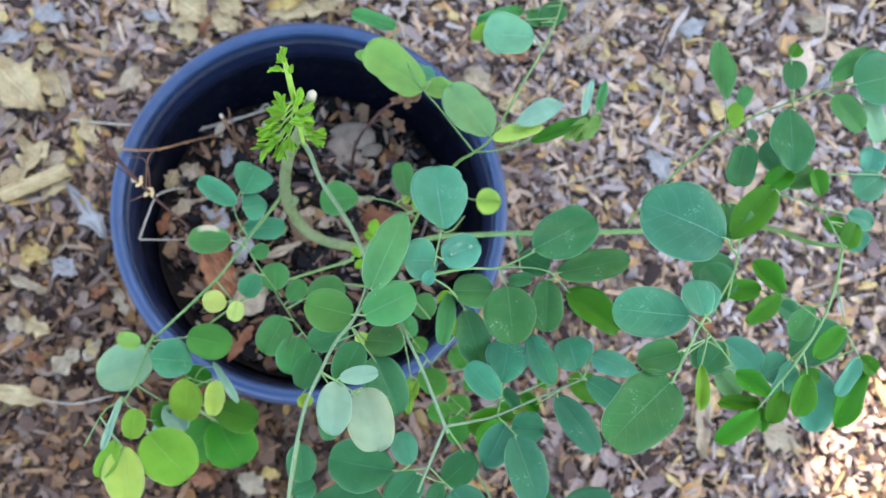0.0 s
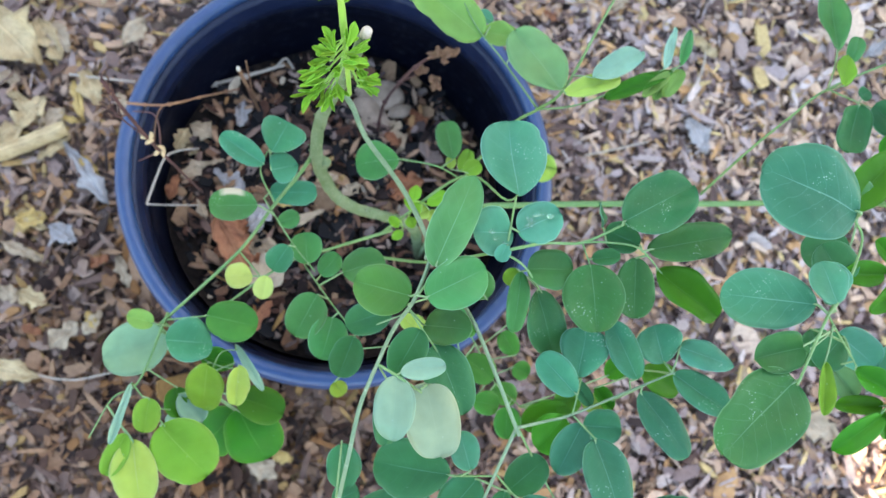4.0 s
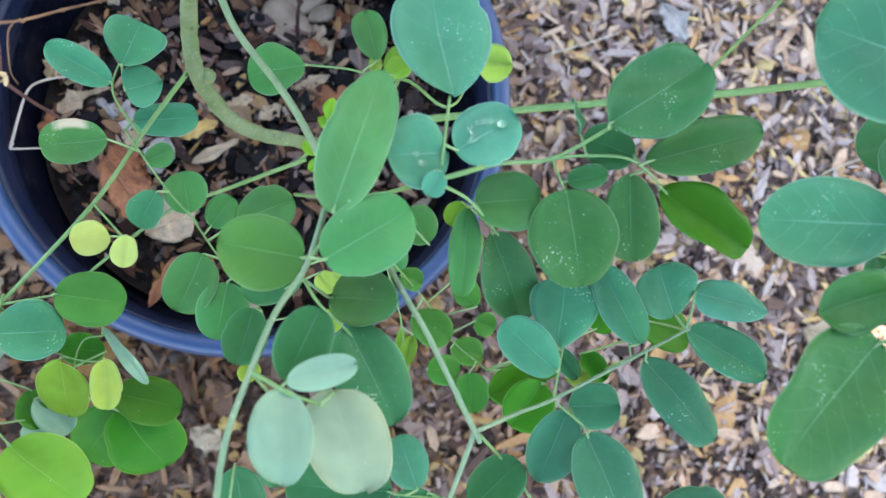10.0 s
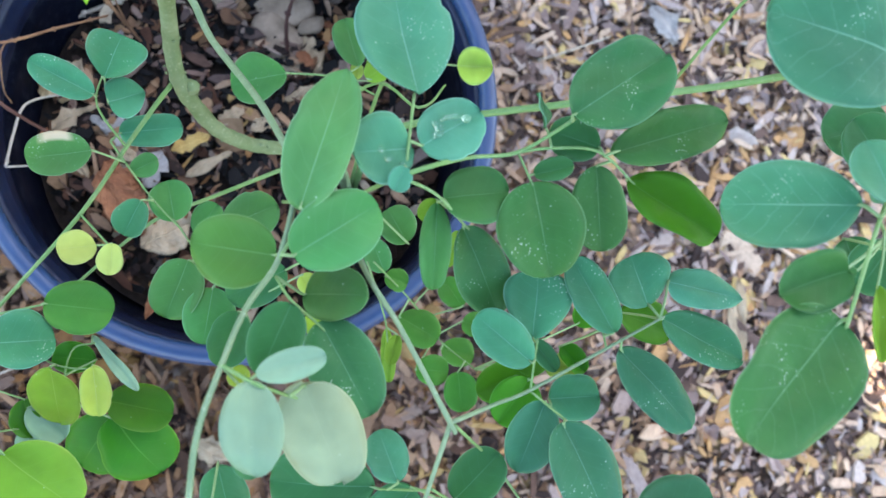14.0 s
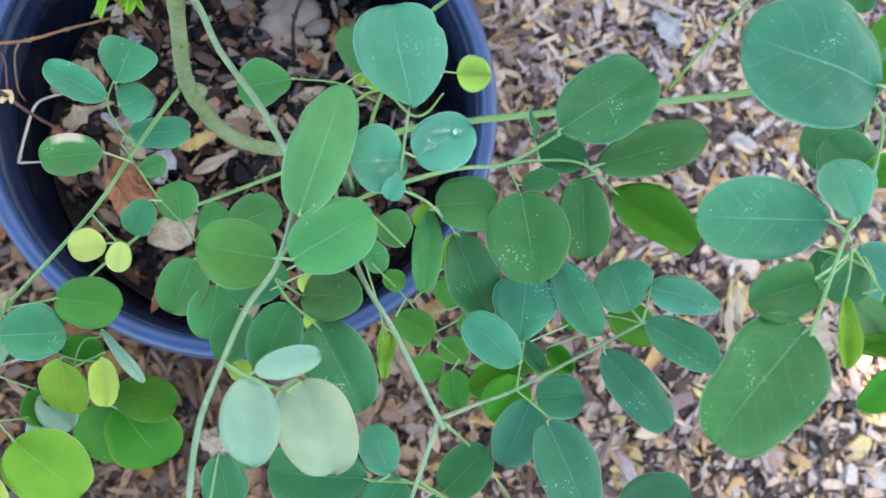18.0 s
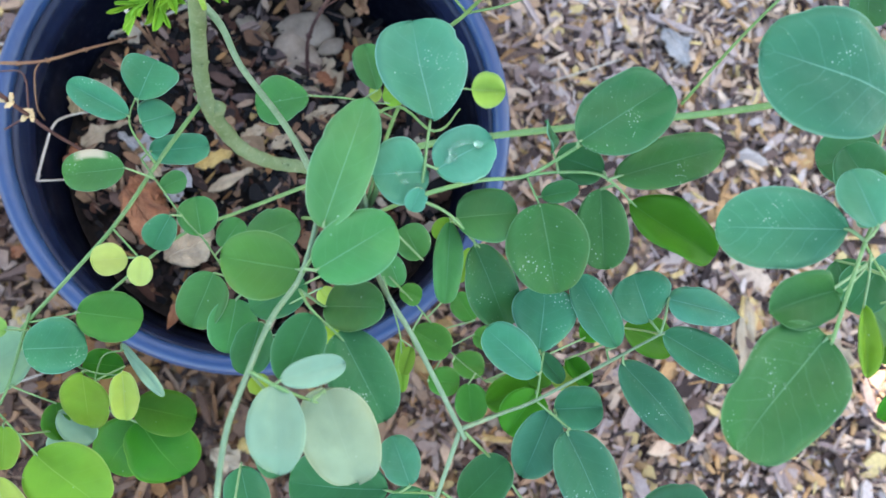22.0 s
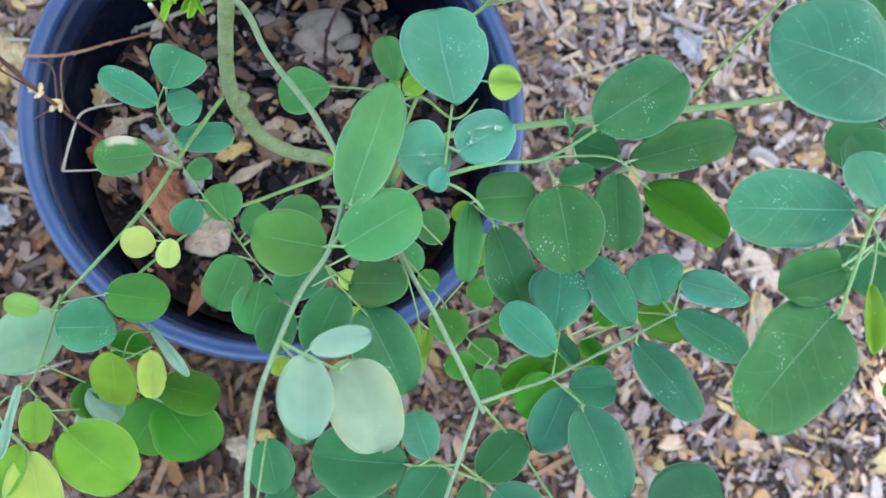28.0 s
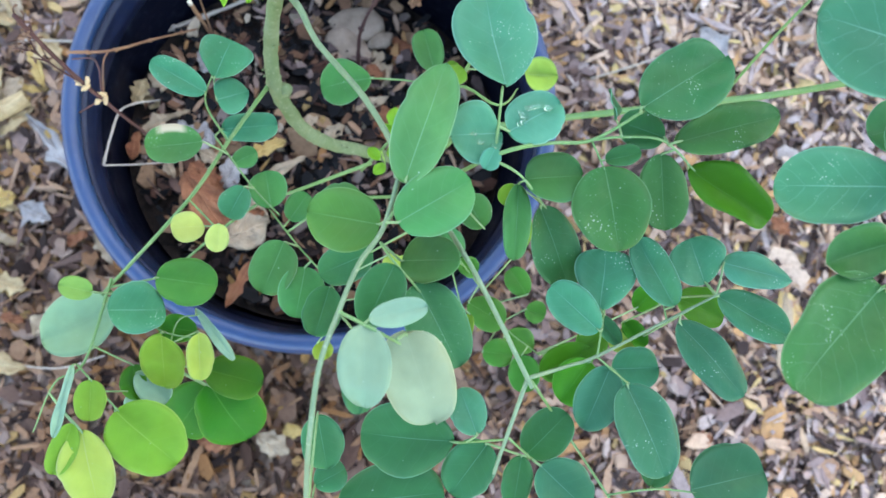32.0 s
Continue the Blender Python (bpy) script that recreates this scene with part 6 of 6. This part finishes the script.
fallen_leaf("tan", (-0.2601, -0.1393, 0.0130), (-0.2382, -0.1114, 0.0130), 0.0224)
fallen_leaf("straw", (-0.0965, 0.2936, 0.0120), (-0.0095, 0.3211, 0.0120), 0.0200)
fallen_leaf("straw", (-0.2047, 0.3017, 0.0120), (-0.1577, 0.2746, 0.0120), 0.0341)
fallen_leaf("straw", (-0.1998, 0.2695, 0.0130), (-0.1684, 0.2512, 0.0130), 0.0260)
fallen_leaf("straw", (-0.3499, 0.0541, 0.0130), (-0.3235, 0.0765, 0.0130), 0.0245)
fallen_leaf("tan", (-0.3078, 0.0751, 0.0130), (-0.2886, 0.1016, 0.0130), 0.0185)
fallen_leaf("gold", (-0.0975, 0.3026, 0.0140), (-0.0532, 0.3180, 0.0140), 0.0146)
fallen_leaf("straw", (-0.0463, 0.3160, 0.0140), (-0.0122, 0.3092, 0.0140), 0.0147)
fallen_leaf("tan", (-0.2401, 0.1261, 0.0130), (-0.2247, 0.0949, 0.0130), 0.0125)
fallen_leaf("tan", (-0.3578, 0.1278, 0.0130), (-0.3362, 0.1239, 0.0130), 0.0149)
fallen_leaf("grey", (-0.2361, 0.2785, 0.0130), (-0.2094, 0.2695, 0.0130), 0.0143)
fallen_leaf("straw", (-0.2287, 0.2511, 0.0130), (-0.2141, 0.2674, 0.0130), 0.0130)
fallen_leaf("tan", (0.3414, -0.1097, 0.0130), (0.3679, -0.1199, 0.0130), 0.0164)
fallen_leaf("tan", (0.2773, 0.3006, 0.0130), (0.2940, 0.3255, 0.0130), 0.0152)
fallen_leaf("gold", (0.3422, 0.2644, 0.0140), (0.3566, 0.2574, 0.0140), 0.0124)
fallen_leaf("rust", (0.1975, 0.2858, 0.0130), (0.2154, 0.2772, 0.0130), 0.0109)
fallen_leaf("straw", (-0.3302, 0.0744, 0.0130), (-0.3068, 0.1098, 0.0130), 0.0271)
fallen_leaf("gold", (-0.2851, 0.1320, 0.0140), (-0.2687, 0.0919, 0.0140), 0.0100)
fallen_leaf("gold", (-0.2947, 0.0939, 0.0140), (-0.2715, 0.0876, 0.0140), 0.0080)
fallen_leaf("gold", (-0.3536, 0.2431, 0.0130), (-0.3344, 0.2389, 0.0130), 0.0153)
fallen_leaf("straw", (-0.3397, 0.2201, 0.0130), (-0.3222, 0.2184, 0.0130), 0.0140)
fallen_leaf("rust", (-0.1690, 0.2572, 0.0150), (-0.1560, 0.2834, 0.0150), 0.0170)
fallen_leaf("gold", (-0.2661, 0.0536, 0.0130), (-0.2442, 0.0369, 0.0130), 0.0135)
fallen_leaf("gold", (-0.3151, -0.0188, 0.0140), (-0.2849, -0.0131, 0.0140), 0.0205)
fallen_leaf("straw", (-0.3070, -0.0459, 0.0130), (-0.2762, -0.0574, 0.0130), 0.0131)
fallen_leaf("grey", (-0.2822, -0.0215, 0.0140), (-0.2532, -0.0345, 0.0140), 0.0229)
fallen_leaf("rust", (-0.2369, -0.0571, 0.0130), (-0.2205, -0.0432, 0.0130), 0.0132)
fallen_leaf("tan", (-0.2130, -0.0425, 0.0130), (-0.1957, -0.0737, 0.0130), 0.0133)
fallen_leaf("gold", (-0.2323, -0.1002, 0.0140), (-0.2207, -0.1182, 0.0140), 0.0089)
fallen_leaf("rust", (-0.2898, -0.1221, 0.0130), (-0.2698, -0.1261, 0.0130), 0.0117)
fallen_leaf("tan", (-0.3169, -0.0855, 0.0130), (-0.2953, -0.0978, 0.0130), 0.0154)
fallen_leaf("grey", (-0.3842, 0.2207, 0.0130), (-0.3531, 0.2334, 0.0130), 0.0152)
fallen_leaf("tan", (-0.3199, 0.1912, 0.0130), (-0.2927, 0.1609, 0.0130), 0.0189)
fallen_leaf("tan", (-0.2686, 0.2454, 0.0130), (-0.2702, 0.2173, 0.0130), 0.0141)
fallen_leaf("straw", (-0.1534, 0.3051, 0.0130), (-0.1250, 0.2875, 0.0130), 0.0224)
fallen_leaf("tan", (0.4458, -0.0866, 0.0120), (0.4402, -0.1710, 0.0120), 0.0216)
fallen_leaf("grey", (0.3700, 0.1828, 0.0120), (0.3940, 0.1451, 0.0120), 0.0270)
fallen_leaf("straw", (0.3702, 0.2830, 0.0140), (0.4029, 0.2613, 0.0140), 0.0207)
fallen_leaf("tan", (0.5112, -0.1318, 0.0120), (0.5516, -0.1499, 0.0120), 0.0269)
fallen_leaf("tan", (-0.0575, -0.2282, 0.0130), (-0.0297, -0.2415, 0.0130), 0.0211)
fallen_leaf("gold", (-0.0355, -0.2180, 0.0140), (-0.0156, -0.2234, 0.0140), 0.0094)
fallen_leaf("rust", (-0.1120, -0.2307, 0.0120), (-0.0829, -0.2341, 0.0120), 0.0175)
fallen_leaf("straw", (-0.1548, 0.2909, 0.0120), (-0.1256, 0.2663, 0.0120), 0.0263)
fallen_leaf("grey", (-0.3520, 0.2615, 0.0130), (-0.3135, 0.2531, 0.0130), 0.0218)
fallen_leaf("tan", (0.5697, 0.3885, 0.0130), (0.6075, 0.3702, 0.0130), 0.0245)
fallen_leaf("grey", (0.6138, 0.3165, 0.0130), (0.5831, 0.2894, 0.0130), 0.0213)
fallen_leaf("tan", (-0.2255, 0.2096, 0.0130), (-0.2420, 0.1764, 0.0130), 0.0191)
fallen_leaf("rust", (0.4357, -0.0111, 0.0130), (0.4543, -0.0290, 0.0130), 0.0170)
fallen_leaf("tan", (-0.0593, -0.2248, 0.0130), (-0.0348, -0.2437, 0.0130), 0.0154)
fallen_leaf("gold", (-0.0366, -0.2216, 0.0140), (-0.0171, -0.2255, 0.0140), 0.0093)
fallen_leaf("rust", (0.3487, -0.2229, 0.0120), (0.3690, -0.2291, 0.0120), 0.0119)
fallen_leaf("straw", (-0.3053, 0.0448, 0.0130), (-0.2763, 0.0731, 0.0130), 0.0179)
fallen_leaf("tan", (0.1414, 0.2524, 0.0130), (0.1767, 0.2354, 0.0130), 0.0269)
fallen_leaf("straw", (0.1847, 0.2145, 0.0140), (0.2148, 0.2256, 0.0140), 0.0228)
fallen_leaf("grey", (0.4055, 0.3414, 0.0130), (0.4420, 0.3621, 0.0130), 0.0212)
fallen_leaf("straw", (-0.3004, -0.0887, 0.0130), (-0.2703, -0.0978, 0.0130), 0.0177)
fallen_leaf("tan", (-0.2184, -0.0988, 0.0130), (-0.2315, -0.1238, 0.0130), 0.0154)
fallen_leaf("straw", (-0.1302, 0.0165, 0.2160), (-0.1234, 0.0354, 0.2160), 0.0128)
fallen_leaf("tan", (-0.1128, 0.0058, 0.2160), (-0.0921, 0.0134, 0.2160), 0.0069)
fallen_leaf("tan", (-0.1224, -0.0055, 0.2200), (-0.1044, 0.0083, 0.2200), 0.0117)
fallen_leaf("rust", (-0.1276, -0.0252, 0.2220), (-0.1246, -0.0048, 0.2220), 0.0106)
fallen_leaf("grey", (-0.0856, 0.0455, 0.2040), (-0.0852, 0.0681, 0.2040), 0.0122)
fallen_leaf("tan", (-0.1232, 0.0393, 0.2120), (-0.1041, 0.0328, 0.2120), 0.0129)
fallen_leaf("grey", (-0.0649, -0.0424, 0.2180), (-0.0540, -0.0187, 0.2180), 0.0191)
fallen_leaf("gold", (-0.0489, -0.0174, 0.2150), (-0.0240, -0.0060, 0.2150), 0.0116)
fallen_leaf("tan", (-0.0395, -0.0343, 0.2160), (-0.0098, -0.0170, 0.2160), 0.0093)
fallen_leaf("rust", (-0.0595, -0.0686, 0.2220), (-0.0363, -0.0594, 0.2220), 0.0136)
fallen_leaf("tan", (-0.0833, -0.0168, 0.2200), (-0.0690, -0.0250, 0.2200), 0.0099)
fallen_leaf("rust", (-0.0749, -0.0326, 0.2220), (-0.0663, -0.0447, 0.2220), 0.0091)
fallen_leaf("tan", (-0.0198, 0.0035, 0.2100), (-0.0027, 0.0142, 0.2100), 0.0095)
fallen_leaf("tan", (0.0167, 0.0101, 0.2050), (0.0012, 0.0006, 0.2050), 0.0088)
fallen_leaf("grey", (-0.0985, 0.0036, 0.2220), (-0.0852, -0.0065, 0.2220), 0.0106)
fallen_leaf("tan", (-0.1070, -0.0228, 0.2260), (-0.0973, -0.0378, 0.2260), 0.0082)
fallen_leaf("rust", (-0.0862, -0.0671, 0.2260), (-0.0762, -0.0495, 0.2260), 0.0119)
fallen_leaf("tan", (0.0243, 0.0225, 0.2030), (0.0482, 0.0334, 0.2030), 0.0097)
fallen_leaf("rust", (0.0316, 0.0582, 0.2000), (0.0439, 0.0494, 0.2000), 0.0090)
fallen_leaf("rust", (-0.0885, -0.0370, 0.2380), (-0.0602, -0.0764, 0.2380), 0.0228)
fallen_leaf("rust", (-0.0858, -0.0297, 0.2360), (-0.0689, -0.0462, 0.2360), 0.0148)
fallen_leaf("tan", (-0.0616, -0.0838, 0.2380), (-0.0306, -0.0683, 0.2380), 0.0244)
fallen_leaf("rust", (-0.0376, -0.0987, 0.2620), (-0.0536, -0.1296, 0.2620), 0.0098)
fallen_leaf("tan", (-0.0643, -0.0488, 0.2150), (-0.0333, -0.0653, 0.2150), 0.0194)
fallen_leaf("grey", (-0.0941, -0.0016, 0.2140), (-0.0735, -0.0104, 0.2140), 0.0177)
fallen_leaf("tan", (0.0218, 0.0625, 0.1880), (0.0495, 0.0495, 0.1880), 0.0315)
fallen_leaf("rust", (0.0377, 0.0071, 0.2000), (0.0671, 0.0212, 0.2000), 0.0256)
fallen_leaf("tan", (-0.0800, 0.0491, 0.1900), (-0.0613, 0.0623, 0.1900), 0.0186)
fallen_leaf("straw", (-0.1276, 0.0289, 0.2050), (-0.1139, 0.0191, 0.2050), 0.0150)
fallen_leaf("grey", (-0.0786, 0.0766, 0.1900), (-0.0635, 0.0593, 0.1900), 0.0176)
fallen_leaf("rust", (0.0460, 0.0861, 0.1850), (0.0638, 0.0688, 0.1850), 0.0213)
stick("pale", [(0.2550, 0.1253, 0.0120), (0.2907, 0.1366, 0.0160), (0.3291, 0.1522, 0.0120)], (0.9, 1, 0.8))
stick("pale", [(-0.2903, 0.1380, 0.0140), (-0.2558, 0.1369, 0.0180), (-0.2242, 0.1405, 0.0120)], (1.4, 1.3, 1))
stick("pale", [(-0.2748, -0.1655, 0.0140), (-0.2345, -0.1679, 0.0160), (-0.1973, -0.1560, 0.0140)], (0.9, 0.9, 0.8))
stick("pale", [(0.3659, 0.2024, 0.0120), (0.3840, 0.2388, 0.0180), (0.3904, 0.2783, 0.0140)], (1.6, 1.5, 1.2))
stick("pale", [(0.5222, 0.0109, 0.0120), (0.5482, 0.0263, 0.0160), (0.5998, 0.0457, 0.0130)], (1, 1, 0.9))
stick("brown", [(-0.3065, -0.1188, 0.0120), (-0.2794, -0.1049, 0.0160), (-0.2624, -0.0789, 0.0120)], (1.2, 1.2, 1))
stick("pale", [(0.0540, 0.3209, 0.0130), (0.0666, 0.2917, 0.0160), (0.0727, 0.2794, 0.0130)], (1, 1, 0.9))
stick("brown", [(0.2776, 0.2932, 0.0130), (0.3035, 0.3249, 0.0170), (0.3177, 0.3595, 0.0130)], (1.2, 1.1, 1))
# -- end of fallen --

# ---- the larger chips, each its own piece of the bed ----
chip_rng = random.Random(77)
chip_shapes = []
for k in range(14):
    ln, wd, th = chip_rng.uniform(0.016, 0.030), chip_rng.uniform(0.005, 0.010), chip_rng.uniform(0.0012, 0.003)
    if k % 3 == 0:
        ln, wd = ln * 1.35, wd * 0.6
    outline = [(math.cos(a) * ln / 2 * chip_rng.uniform(0.75, 1.1), math.sin(a) * wd / 2 * chip_rng.uniform(0.65, 1.15)) for a in (0, 0.5, 1.4, 2.4, 2.9, 3.6, 4.5, 5.6)]
    cv = chip_rng.uniform(-5, 5)
    verts = [(x, y, cv * x * x) for x, y in outline] + [(x * 0.95, y * 0.9, th + cv * x * x) for x, y in outline]
    chip_shapes.append(mesh_of("wood_chip", verts, [(7, 6, 5, 4, 3, 2, 1, 0), (8, 9, 10, 11, 12, 13, 14, 15)] + [(i, (i + 1) % 8, 8 + (i + 1) % 8, 8 + i) for i in range(8)], False))
placed = 0
while placed < 290:
    x, y = chip_rng.uniform(-0.34, 0.64), chip_rng.uniform(-0.30, 0.36)
    if math.hypot(x, y) < 0.165:
        continue
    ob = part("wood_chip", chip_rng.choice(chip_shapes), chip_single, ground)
    ob.matrix_world = pose(x, y, ground_z(x, y) + 0.010 + chip_rng.uniform(0, 0.004), chip_rng.gauss(0, 9), chip_rng.gauss(0, 9), chip_rng.uniform(0, 360))
    placed += 1

# ---- the long shreds on the potting soil ----
for x, y, z in zip(*pot_place(np.random.default_rng(6), 280)):
    ob = part("wood_shred", chip_rng.choice(chip_shapes), soil_single, soil)
    size = chip_rng.uniform(0.35, 0.85)
    ob.matrix_world = pose(x * 0.96, y * 0.96, z + chip_rng.uniform(0.002, 0.013), chip_rng.gauss(0, 13), chip_rng.gauss(0, 13), chip_rng.uniform(0, 360)) @ Matrix.Diagonal((size, size * chip_rng.uniform(0.7, 1.3), size, 1))
